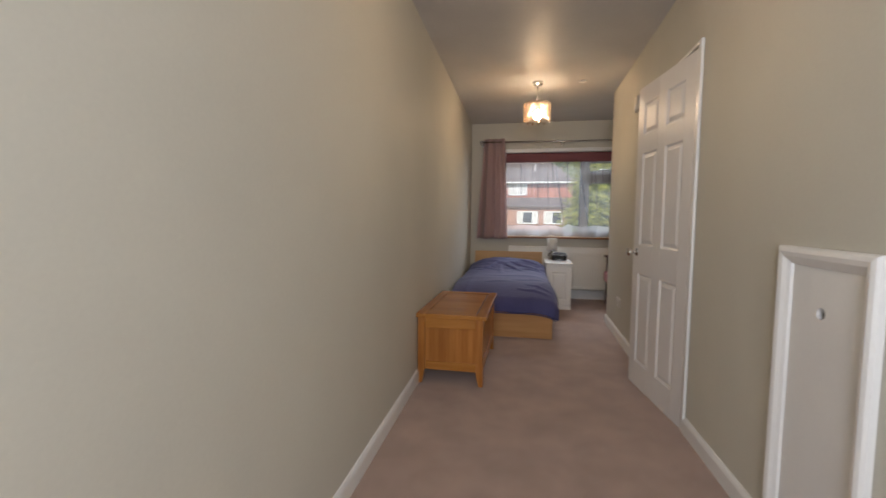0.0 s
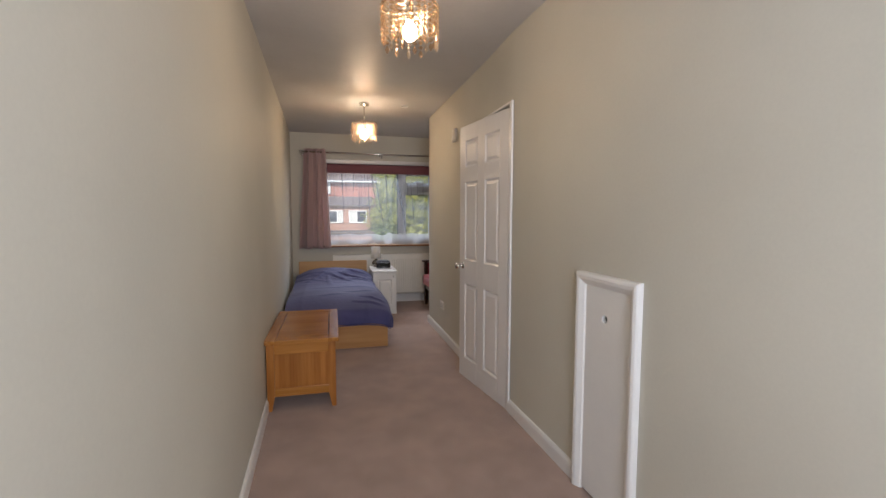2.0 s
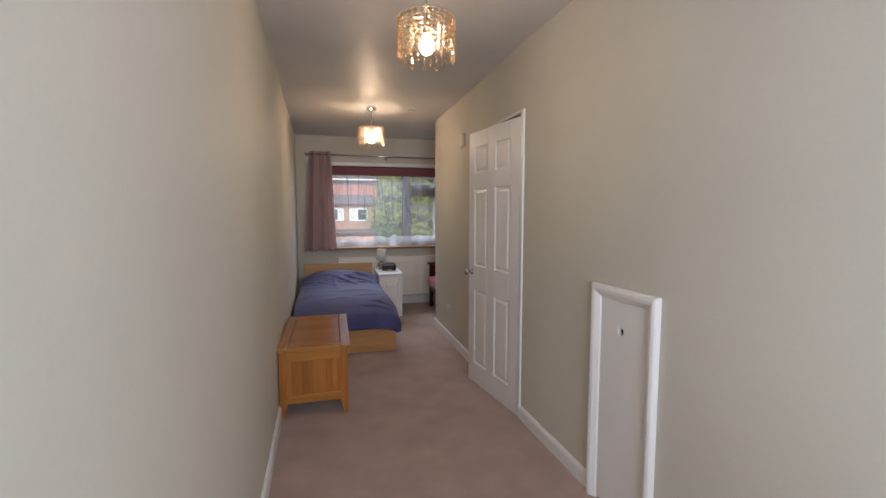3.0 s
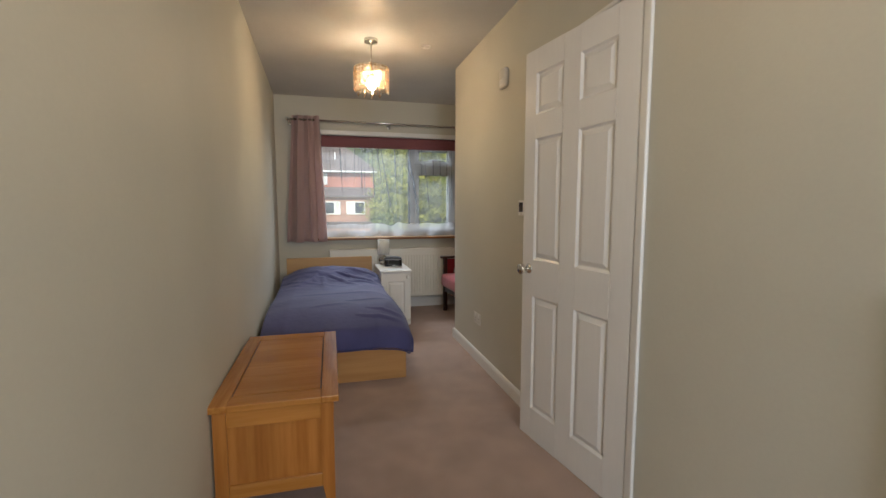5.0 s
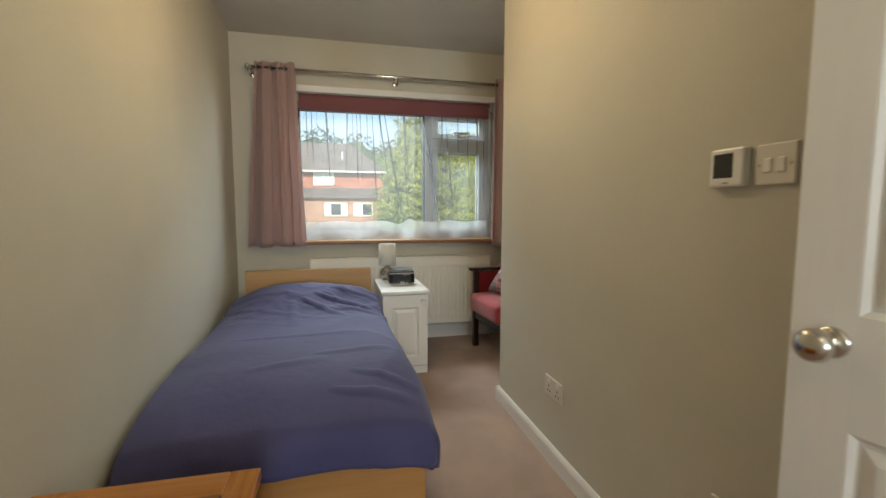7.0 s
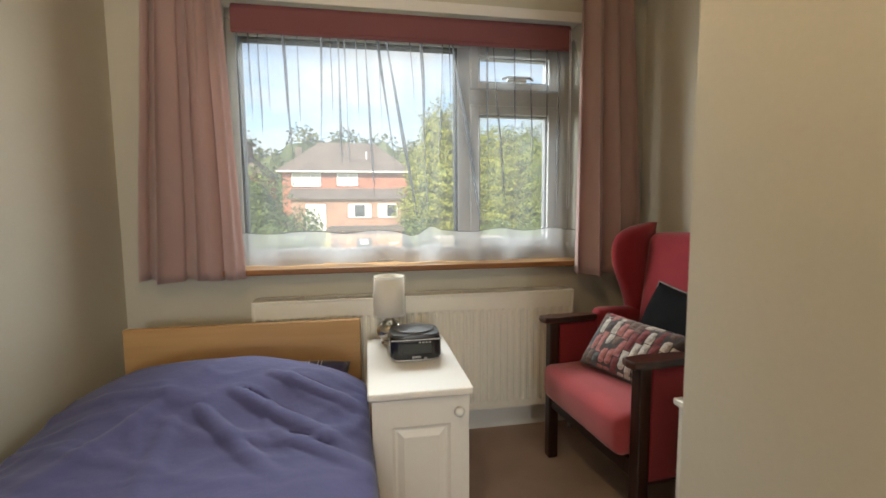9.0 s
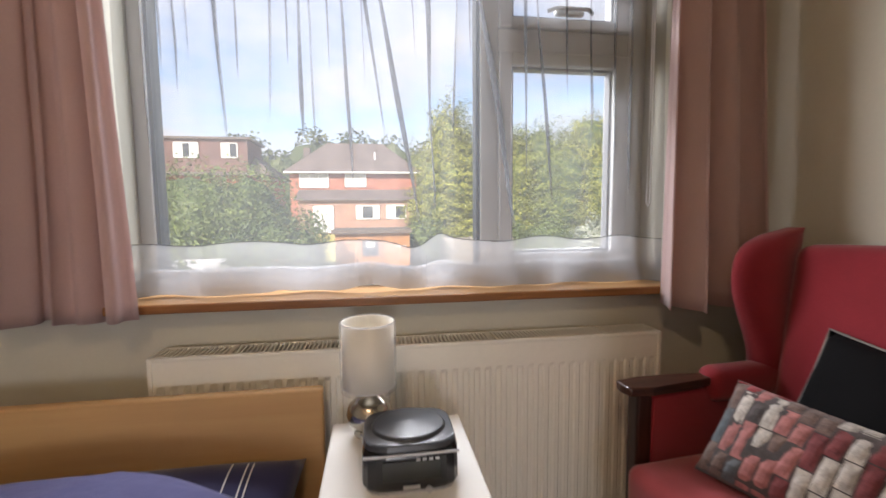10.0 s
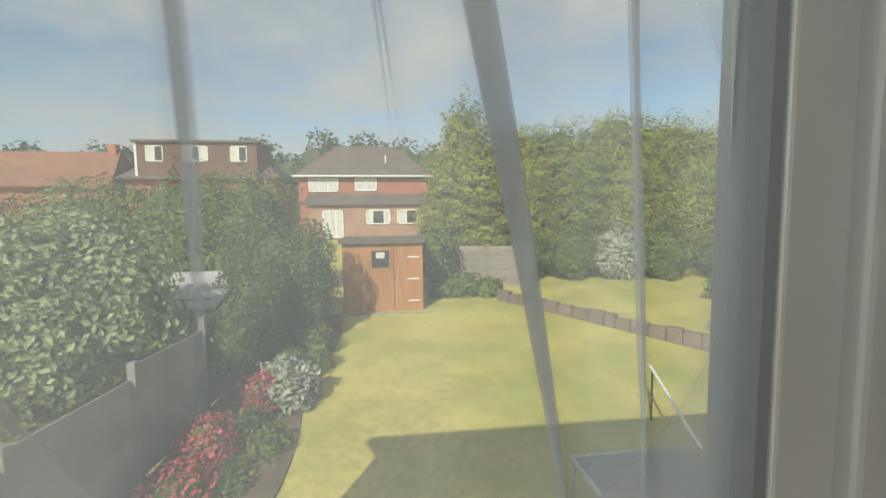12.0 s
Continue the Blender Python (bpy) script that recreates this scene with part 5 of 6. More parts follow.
for dy, dz in ((0, 0.012), (-0.011, -0.010), (0.011, -0.010)):
    part("slot", boxm((RIGHT - 0.0096, -2.855 + dy - 0.003, 0.361 + dz - 0.004), (RIGHT - 0.0085, -2.855 + dy + 0.003, 0.361 + dz + 0.004)), M_CAVITY_SHADE, so2)
sw = plate("light_switch", "white double light switch beside the thermostat", "light switch", -2.962, -2.875, 1.166, 1.252)
for y in (-2.934, -2.903):
    part("rocker", boxm((RIGHT - 0.013, y - 0.008, 1.192), (RIGHT - 0.008, y + 0.008, 1.222), 0.002), M_WHITE, sw)
for y in (-2.953, -2.884):
    part("screw", rod(bmesh.new(), (RIGHT - 0.010, y, 1.208), (RIGHT - 0.0085, y, 1.208), 0.0035, n=10), M_BRASS, sw, "brass screw head")
st = thing("thermostat", "white wall thermostat with a dark display", "thermostat", (RIGHT, -2.81, 1.165))
part("case", boxm((RIGHT - 0.024, -2.858, 1.166), (RIGHT - 0.0005, -2.768, 1.254), 0.005), M_WHITE, st)
part("display", boxm((RIGHT - 0.0252, -2.832, 1.186), (RIGHT - 0.0235, -2.780, 1.242), 0.001, 1), M_SCREEN, st, "dark square display")
part("mark", boxm((RIGHT - 0.0250, -2.822, 1.173), (RIGHT - 0.0238, -2.806, 1.176)), M_GREYPIPE, st)
se = thing("wall_sensor", "small white plastic sensor box high on the wall", "sensor", (RIGHT, -2.55, 1.95))
part("case", boxm((RIGHT - 0.030, -2.545, 1.968), (RIGHT - 0.0005, -2.445, 2.088), 0.012, 3), M_PLASTIC, se)
part("lens", boxm((RIGHT - 0.033, -2.525, 1.985), (RIGHT - 0.028, -2.465, 2.025), 0.006), M_WHITE, se)
cd = thing("ceiling_fitting", "small white round blanking plate on the ceiling", "ceiling plate", (1.46, -1.80, HEIGHT - 0.02))
part("disc", lathe(bmesh.new(), [(0.036, 0.0), (0.036, -0.006), (0.030, -0.010), (0.006, -0.011)], (1.465, -1.800, HEIGHT - 0.0005), 24), M_WHITE, cd, smooth=True)

# ---- garden and neighbourhood ----
M_LAWN = surface("sunlit_lawn", (0.52, 0.465, 0.15), 0.9, 0.20, 0.7, 0.32, 9, 0.6, 60, distance=0.03, spec=0.1)
lawn_nt = M_LAWN.node_tree
lawn_bsdf = lawn_nt.nodes["Principled BSDF"]
dry = lawn_bsdf.inputs["Base Color"].links[0].from_socket
green = mixed(lawn_nt, dry, (0.235, 0.285, 0.075), ramp(lawn_nt, tex(lawn_nt, 0.32, 5, 0.65), (0, 0, 0), (0.85, 0.85, 0.85), 0.46, 0.72), "MIX")
lawn_nt.links.new(green, lawn_bsdf.inputs["Base Color"])
M_SOIL = surface("dry_soil", (0.16, 0.12, 0.085), 0.95, 0.3, 2, 0.3, 30, 0.5, 40, distance=0.02, spec=0.1)
M_LEAF = leafy("mixed_green_leaves", (0.085, 0.125, 0.028), (0.18, 0.225, 0.055))
# ivy leaf colour, also used on crown cores to paint shade between leaves
M_LEAF_DARK = leafy("dark_leaves_and_core_shade", (0.05, 0.08, 0.022), (0.115, 0.155, 0.045))
M_LEAF_PALE = leafy("pale_elder_leaves", (0.17, 0.22, 0.09), (0.33, 0.39, 0.21))
M_LEAF_SILVER = leafy("silver_leaves", (0.20, 0.24, 0.17), (0.48, 0.50, 0.42))
M_LEAF_GREEN = leafy("fresh_conifer_leaves", (0.13, 0.165, 0.03), (0.25, 0.28, 0.06))
M_LEAF_GOLD = leafy("golden_conifer_leaves", (0.19, 0.21, 0.030), (0.36, 0.36, 0.065))
M_LEAF_FAR = leafy("far_wood_leaves", (0.035, 0.055, 0.020), (0.12, 0.14, 0.055))
M_FLOWER = leafy("crimson_flowers", (0.28, 0.03, 0.04), (0.55, 0.16, 0.17))
M_BARK = surface("bark", (0.11, 0.08, 0.06), 0.9, 0.3, 6, 0.4, 40, 0.5, 30, stretch=(1, 1, 0.2), distance=0.01)
M_SHED = timber("orange_stained_shed", (0.36, 0.165, 0.065), (0.52, 0.26, 0.115), 2, 0.75, 5, per_object=0.18, spec=0.2)
M_FELT = surface("shed_roof_felt", (0.13, 0.10, 0.08), 0.9, 0.2, 4, 0.2, 40, 0.3, 60)
M_FENCE = timber("weathered_fence", (0.22, 0.20, 0.175), (0.36, 0.33, 0.295), 0, 0.85, 5, per_object=0.2, spec=0.15)
M_FENCE_GREY = surface("grey_fence_boards", (0.27, 0.27, 0.25), 0.9, 0.2, 2, 0.2, 40, 0.3, 50, stretch=(1, 1, 0.3), per_object=0.15, distance=0.004)
M_CONC = surface("grey_concrete", (0.28, 0.275, 0.265), 0.9, 0.2, 2, 0.2, 40, 0.4, 50, per_object=0.12, distance=0.004)
M_STONE = surface("brown_stone", (0.22, 0.175, 0.14), 0.9, 0.3, 4, 0.3, 30, 0.4, 40, per_object=0.2, distance=0.004)
M_BRICK = surface("red_brick", (0.40, 0.155, 0.095), 0.85, 0.25, 1.2, 0.35, 9, 0.3, 12, stretch=(1, 1, 3), distance=0.01)
M_BRICK_PALE = surface("pinkish_brick", (0.37, 0.215, 0.16), 0.85, 0.2, 1.2, 0.3, 9, 0.3, 12, stretch=(1, 1, 3), distance=0.01)
M_ROOF = surface("brown_roof_tiles", (0.15, 0.115, 0.10), 0.85, 0.25, 0.8, 0.35, 5, 0.5, 6, stretch=(1, 1, 5), distance=0.03)
M_ROOF_RED = surface("terracotta_roof_tiles", (0.27, 0.125, 0.075), 0.85, 0.25, 0.8, 0.3, 5, 0.5, 6, stretch=(1, 1, 5), distance=0.03)
M_TILEHANG = surface("brown_hung_tiles", (0.16, 0.085, 0.07), 0.85, 0.25, 0.8, 0.3, 7, 0.4, 9, stretch=(1, 1, 4), distance=0.02)
M_PANE = surface("dark_window_pane", (0.035, 0.04, 0.045), 0.08, 0.2, 3, 0.1, 20, 0)
M_BLINDPANE = surface("pale_blind_behind_glass", (0.55, 0.55, 0.53), 0.25, 0.1, 3, 0.1, 20, 0)
M_SMOKEGLASS = surface("smoked_table_glass", (0.10, 0.115, 0.12), 0.12, 0.1, 3, 0.05, 20, 0)
M_RENDER = surface("house_render", (0.5, 0.46, 0.4), 0.9, 0.1, 2, 0.15, 30, 0.2, 60)

GROUND_Y = (-100.0, 4.0, 13.0, 36.0, 60.0, 3000.0)
GROUND_Z = (-2.6, -2.6, -1.7, -0.5, 0.0, 0.0)


def gz(y):
    return float(np.interp(y, GROUND_Y, GROUND_Z))


def ground_sheet():
    xs = [-2500, -600, -150, -60, -30, -20, -12, -6, -3, 0, 3, 6, 9, 12, 20, 30, 60, 150, 600, 2500]
    ys = [-2500, -300, -60, -12, 0.3, 2, 4, 6, 8, 10, 13, 17, 22, 28, 36, 45, 60, 90, 200, 600, 2800]
    bm = bmesh.new()
    g = [[bm.verts.new((x, y, gz(y) + (0.05 * noise.noise(Vector((x * 0.2, y * 0.2, 0))) if abs(x) < 30 and 1 < y < 30 else 0))) for y in ys] for x in xs]
    for a, b in zip(g, g[1:]):
        for j in range(len(ys) - 1):
            bm.faces.new((a[j], b[j], b[j + 1], a[j + 1]))
    return bm


structure("ground", ground_sheet(), M_LAWN, "sunlit yellowing lawn sloping up from the house", "lawn")
bm = bmesh.new()
edge_l, edge_r = [], []
for k in range(24):
    y = 2.6 + 10.2 * k / 23
    xl = -2.35 + 0.09 * (y - 2.6)
    xr = -0.40 + 0.045 * (y - 2.6) + 0.10 * math.sin(y * 1.3)
    edge_l.append(bm.verts.new((xl, y, gz(y) + 0.055)))
    edge_r.append(bm.verts.new((xr, y, gz(y) + 0.045)))
for k in range(23):
    bm.faces.new((edge_l[k], edge_r[k], edge_r[k + 1], edge_l[k + 1]))
ext = bmesh.ops.extrude_face_region(bm, geom=bm.faces[:])
bmesh.ops.translate(bm, vec=(0, 0, -0.15), verts=[v for v in ext["geom"] if isinstance(v, bmesh.types.BMVert)])
structure("flower_bed_soil", bm, M_SOIL, "dry soil of the flower border", "soil")
# the house this room belongs to
bm = bmesh.new()
box(bm, (-2.3, 0.02, -2.7), (8.0, 0.279, -0.2))
box(bm, (-2.3, 0.02, -0.2), (-0.2, 0.279, 2.7))
box(bm, (ALCOVE + 0.12, 0.02, -0.2), (8.0, 0.279, 2.7))
box(bm, (-2.3, -8.4, -2.7), (-2.0, 0.02, 2.7))
box(bm, (7.7, -8.4, -2.7), (8.0, 0.02, 2.7))
box(bm, (-2.3, -8.7, -2.7), (8.0, -8.4, 2.7))
structure("house_wall", bm, M_RENDER, "plain rendered outer wall of the house", "wall")
bm = bmesh.new()
for a, b in (((-2.6, 0.42, 2.62), (-2.6, -4.2, 4.0)), ((-2.6, -8.9, 2.62), (-2.6, -4.2, 4.0))):
    q = [bm.verts.new(v) for v in (a, (8.3, a[1], a[2]), (8.3, b[1], b[2]), b)]
    r = [bm.verts.new((v.co.x, v.co.y, v.co.z + 0.12)) for v in q]
    for i in range(4):
        bm.faces.new((q[i], q[(i + 1) % 4], r[(i + 1) % 4], r[i]))
    bm.faces.new(q)
    bm.faces.new(r)
structure("house_roof", bm, M_ROOF, "brown tiled roof of the house", "roof")


def scatter(blobs, n, size, seed, flat=0.0, long=1.6, shell=0.55, tiers=0.0):
    """Leaves as small folded quads spread over lumpy ellipsoids: (x, y, z, rx, ry, rz) each."""
    rng = np.random.default_rng(seed)
    B = np.array(blobs, dtype=float)
    area = (B[:, 3] * B[:, 4] + B[:, 4] * B[:, 5] + B[:, 3] * B[:, 5])
    pick = rng.choice(len(B), n, p=area / area.sum())
    d = rng.normal(size=(n, 3))
    d /= np.linalg.norm(d, axis=1)[:, None]
    r = shell + (1 - shell) * rng.random(n) ** 0.5
    lump = 1 + 0.16 * np.sin(d[:, 0] * 5 + B[pick, 0]) * np.sin(d[:, 1] * 6 + B[pick, 1]) + 0.14 * np.sin(d[:, 2] * 8 + d[:, 0] * 4)
    r = r * lump + 0.05 * rng.normal(size=n)
    if tiers:
        # boughs in drooping layers, with shade between them
        zz = B[pick, 2] + d[:, 2] * B[pick, 5]
        turn = np.arctan2(d[:, 1], d[:, 0])
        r = r * (1 + tiers * np.sin(zz * 9.5 + 1.6 * np.sin(turn * 3 + B[pick, 0]) + 0.8 * np.sin(turn * 7)))
    c = B[pick, :3] + d * B[pick, 3:6] * r[:, None]
    nrm = d + rng.normal(scale=0.5, size=(n, 3))
    nrm[:, 2] += flat
    nrm /= np.linalg.norm(nrm, axis=1)[:, None]
    t = np.cross(nrm, rng.normal(size=(n, 3)))
    t /= np.linalg.norm(t, axis=1)[:, None]
    b = np.cross(nrm, t)
    s = size * (0.6 + 0.8 * rng.random(n))[:, None]
    v = np.stack([c - t * s * long * 0.5, c + b * s * 0.45 + nrm * s * 0.12, c + t * s * long * 0.5, c - b * s * 0.45 + nrm * s * 0.12], 1).reshape(-1, 3)
    f = np.arange(n * 4).reshape(n, 4)
    return v, f


def leaf_mesh(name, blobs, n, size, seed, mat, parent, **kw):
    v, f = scatter(blobs, n, size, seed, **kw)
    me = bpy.data.meshes.new(name)
    me.from_pydata(v.tolist(), [], f.tolist())
    me.materials.append(mat)
    ob = new(name, me)
    ob.parent = parent
    ob.matrix_parent_inverse = BASE.get(parent.name, Matrix.Identity(4))
    tagged(ob, kind="stuff")
    return ob


# solid lumps fill the crowns; darker core colours paint shade between leaves
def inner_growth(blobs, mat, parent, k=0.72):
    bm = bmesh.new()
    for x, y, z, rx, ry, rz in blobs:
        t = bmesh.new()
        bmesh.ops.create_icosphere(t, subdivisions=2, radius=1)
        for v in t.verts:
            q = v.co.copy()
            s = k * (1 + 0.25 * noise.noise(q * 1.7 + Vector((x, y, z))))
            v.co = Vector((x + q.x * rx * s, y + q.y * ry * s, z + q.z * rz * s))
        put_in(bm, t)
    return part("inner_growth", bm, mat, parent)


def shrub(name, label, cat, blobs, n, size, seed, mat, trunk=True, core=None, **kw):
    x = sum(b[0] for b in blobs) / len(blobs)
    y = sum(b[1] for b in blobs) / len(blobs)
    th = thing(name, label, cat, (x, y, gz(y)))
    if trunk:
        bm = bmesh.new()
        big = max(blobs, key=lambda b: b[2])
        rod(bm, (x, y, gz(y) - 0.1), (x * 0.5 + big[0] * 0.5, y * 0.5 + big[1] * 0.5, (gz(y) + big[2]) / 2), 0.11, 0.08, 9)
        rod(bm, (x * 0.5 + big[0] * 0.5, y * 0.5 + big[1] * 0.5, (gz(y) + big[2]) / 2 - 0.05), (big[0], big[1], big[2] + big[5] * 0.6), 0.08, 0.02, 8)
        for b in blobs:
            rod(bm, (x, y, gz(y) + 0.35 * (b[2] - gz(y))), (b[0], b[1], b[2] + 0.2 * b[5]), 0.05, 0.015, 7)
        part("trunk", bm, M_BARK, th, "brown branching trunk")
    # a core darker than the leaves puts shade into the gaps
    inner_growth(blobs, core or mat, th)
    leaf_mesh("crown", blobs, n, size, seed, mat, th, **kw)
    return th


# left border
shrub("elder_shrub", "large pale-leaved flowering shrub by the fence", "shrub",
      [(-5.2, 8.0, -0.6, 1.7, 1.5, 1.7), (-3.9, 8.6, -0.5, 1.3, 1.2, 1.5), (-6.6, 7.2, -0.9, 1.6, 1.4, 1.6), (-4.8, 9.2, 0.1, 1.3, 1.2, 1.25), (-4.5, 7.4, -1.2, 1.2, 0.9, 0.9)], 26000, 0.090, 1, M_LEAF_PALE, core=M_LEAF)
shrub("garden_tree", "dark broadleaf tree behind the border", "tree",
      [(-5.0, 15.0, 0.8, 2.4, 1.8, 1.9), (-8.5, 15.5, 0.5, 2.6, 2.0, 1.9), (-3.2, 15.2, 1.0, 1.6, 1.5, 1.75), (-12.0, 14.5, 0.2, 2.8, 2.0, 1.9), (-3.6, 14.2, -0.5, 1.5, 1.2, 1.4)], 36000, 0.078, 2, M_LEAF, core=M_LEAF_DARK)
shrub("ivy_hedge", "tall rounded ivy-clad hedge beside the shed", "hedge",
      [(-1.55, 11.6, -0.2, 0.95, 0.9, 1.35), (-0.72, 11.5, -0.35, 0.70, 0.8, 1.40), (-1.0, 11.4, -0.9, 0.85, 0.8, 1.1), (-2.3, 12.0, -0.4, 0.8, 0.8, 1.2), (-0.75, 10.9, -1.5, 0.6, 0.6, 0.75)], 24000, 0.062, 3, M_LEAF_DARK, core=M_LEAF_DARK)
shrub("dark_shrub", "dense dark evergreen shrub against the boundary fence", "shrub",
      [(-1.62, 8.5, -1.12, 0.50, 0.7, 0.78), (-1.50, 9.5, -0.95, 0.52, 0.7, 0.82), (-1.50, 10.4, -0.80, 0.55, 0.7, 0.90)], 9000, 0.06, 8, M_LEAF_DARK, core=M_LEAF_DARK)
shrub("silver_bush", "pale silver-leaved bush at the lawn edge", "bush",
      [(-0.50, 7.7, -1.95, 0.42, 0.4, 0.42), (-0.30, 8.1, -1.9, 0.34, 0.35, 0.36), (-0.75, 8.3, -1.85, 0.4, 0.4, 0.4)], 2600, 0.075, 4, M_LEAF_SILVER, False, core=M_LEAF)
shrub("rose_bush", "crimson flowering bush in the border", "bush",
      [(-1.35, 6.4, -2.05, 0.45, 0.45, 0.38), (-0.95, 7.6, -1.92, 0.34, 0.4, 0.45), (-1.35, 5.5, -2.2, 0.5, 0.5, 0.34)], 3200, 0.05, 5, M_FLOWER, False, core=M_LEAF_DARK)
shrub("low_bush", "small green bush in the border", "bush",
      [(-0.55, 6.6, -2.25, 0.35, 0.5, 0.25), (-0.25, 9.3, -1.9, 0.35, 0.5, 0.35), (-0.35, 10.1, -1.75, 0.4, 0.5, 0.45), (-1.0, 6.95, -2.15, 0.35, 0.4, 0.28), (-0.95, 5.8, -2.35, 0.4, 0.5, 0.24), (-0.75, 8.9, -1.85, 0.45, 0.45, 0.4)], 5200, 0.05, 6, M_LEAF, False, core=M_LEAF_DARK)
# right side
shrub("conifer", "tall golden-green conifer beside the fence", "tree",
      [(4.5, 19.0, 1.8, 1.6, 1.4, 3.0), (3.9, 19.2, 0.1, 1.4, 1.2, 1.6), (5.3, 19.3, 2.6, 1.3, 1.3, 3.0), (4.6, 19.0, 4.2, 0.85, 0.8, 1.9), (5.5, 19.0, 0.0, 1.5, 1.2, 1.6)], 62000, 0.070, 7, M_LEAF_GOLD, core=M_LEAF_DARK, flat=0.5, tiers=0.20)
for i, (x, y, top, r) in enumerate(((7.6, 19.6, 5.6, 1.5), (9.8, 19.2, 5.5, 1.6), (12.3, 19.0, 6.1, 1.8), (15.2, 18.8, 5.8, 1.9), (18.4, 18.4, 5.4, 2.0), (22.0, 18.0, 5.6, 2.2))):
    shrub("conifer", "tall clipped conifer in a garden screen", "tree",
          [(x, y, 0.2, r * 1.15, 1.3, 2.3), (x + 0.35, y - 0.2, 2.3, r * 1.1, 1.2, 2.4), (x - 0.5, y + 0.1, top - 1.7, r * 0.85, 1.0, 1.5), (x + 0.9, y, top - 2.1, r * 0.8, 1.0, 1.5), (x + 0.1, y - 0.7, 1.2, r * 0.8, 0.8, 1.6)], 38000, 0.064, 20 + i, M_LEAF_GREEN if i % 3 == 1 else M_LEAF_GOLD, core=M_LEAF_DARK, flat=0.5, tiers=0.17)["group"] = "conifer screen"
for i, (x, y, rz, mt) in enumerate(((7.2, 17.6, 1.15, M_LEAF), (9.0, 17.2, 1.3, M_LEAF), (10.9, 16.9, 1.25, M_LEAF_SILVER), (12.8, 16.6, 1.35, M_LEAF), (15.2, 16.3, 1.3, M_LEAF))):
    shrub("hedge_bush", "rounded garden bush before the conifers", "bush", [(x, y, gz(y) + 0.9, 1.05, 0.85, rz)], 5000, 0.075, 40 + i, mt, core=M_LEAF_DARK)
for i, x in enumerate((12.6, 14.0, 15.5, 17.0)):
    shrub("hedge_bush", "rounded bush at the foot of the boundary fence", "bush", [(x, 12.7, -1.15, 0.85, 0.4, 0.62), (x + 0.5, 12.6, -1.35, 0.6, 0.4, 0.5)], 2600, 0.08, 60 + i, M_LEAF_PALE if i % 2 else M_LEAF, False, core=M_LEAF_DARK)
shrub("low_bush", "bright green bush by the fence", "bush", [(3.9, 14.7, -1.3, 0.75, 0.5, 0.5), (4.8, 14.6, -1.4, 0.6, 0.45, 0.4), (3.2, 14.6, -1.4, 0.5, 0.4, 0.4)], 3000, 0.085, 50, M_LEAF, False, core=M_LEAF_DARK)
shrub("shrub", "leafy shrub behind the shed", "shrub", [(2.9, 15.4, -0.4, 0.7, 0.6, 1.0), (3.3, 16.2, -0.2, 0.8, 0.6, 1.1)], 2200, 0.11, 51, M_LEAF, core=M_LEAF_DARK)

# far woods
rng = np.random.default_rng(9)
far = [(float(x), 78 + float(rng.uniform(-6, 6)), 4.7 + float(rng.uniform(-1.0, 1.0)), float(rng.uniform(5, 9)), 5.0, float(rng.uniform(6.5, 10.5))) for x in np.arange(-120, 125, 6.5)]
wood = thing("far_wood", "line of dark trees beyond the houses", "trees", (0, 78, 0))
inner_growth(far, M_LEAF_FAR, wood, 0.97)
leaf_mesh("crown", [(*b[:3], b[3] * 0.97, b[4] * 0.97, b[5] * 0.97) for b in far], 110000, 0.5, 60, M_LEAF_FAR, wood, shell=0.88)

# ---- shed ----
shed = thing("garden_shed", "orange-stained wooden garden shed with a small window", "shed", (1.15, 13.9, -1.72))
SX0, SX1, SY0, SY1, SZ0, SZ1 = -0.02, 2.36, 13.05, 14.9, -1.72, 0.42
part("body", boxm((SX0 + 0.02, SY0 + 0.02, SZ0), (SX1 - 0.02, SY1, SZ1 - 0.02)), M_SHED, shed)
bw = 0.119
nbd = int((SX1 - SX0) / bw)
for i in range(nbd):
    x = SX0 + i * bw
    pieces = [(SZ0, SZ1)]
    if x + bw > 0.80 and x < 1.42:
        pieces = [(SZ0, -0.40), (0.22, SZ1)]
    for a, b in pieces:
        part("board", boxm((x + 0.003, SY0, a), (x + bw - 0.003, SY0 + 0.022, b), 0.004, 1), M_SHED, shed)
part("corner_post", boxm((SX1 - 0.03, SY0 - 0.02, SZ0), (SX1 + 0.03, SY0 + 0.04, SZ1)), M_SHED, shed)
bm = prism(bmesh.new(), [(SX0 - 0.10, SY0 - 0.14), (SX1 + 0.10, SY0 - 0.14), (SX1 + 0.10, SY1 + 0.1), (SX0 - 0.10, SY1 + 0.1)], SZ1 - 0.02, SZ1 + 0.10)
part("roof", bm, M_FELT, shed, "brown felted roof")
wf = part("window_frame", box(box(box(box(bmesh.new(), (0.80, SY0 - 0.02, -0.40), (0.85, SY0 + 0.03, 0.22)), (1.38, SY0 - 0.02, -0.40), (1.43, SY0 + 0.03, 0.22)), (0.85, SY0 - 0.02, -0.40), (1.38, SY0 + 0.03, -0.35)), (0.85, SY0 - 0.02, 0.17), (1.38, SY0 + 0.03, 0.22)), M_SHED, shed)
part("pane", boxm((0.85, SY0 + 0.012, -0.35), (1.38, SY0 + 0.018, 0.17)), M_PANE, wf, "dark shed window pane")
part("curtain", boxm((0.98, SY0 + 0.004, -0.06), (1.24, SY0 + 0.010, 0.12)), M_BLINDPANE, wf, "pale paper behind the pane")
for z in (-0.05, -0.72, -1.40):
    part("hinge", boxm((SX1 - 0.42, SY0 - 0.008, z), (SX1 - 0.08, SY0 + 0.002, z + 0.035)), M_PIPING, shed, "pale strap hinge")
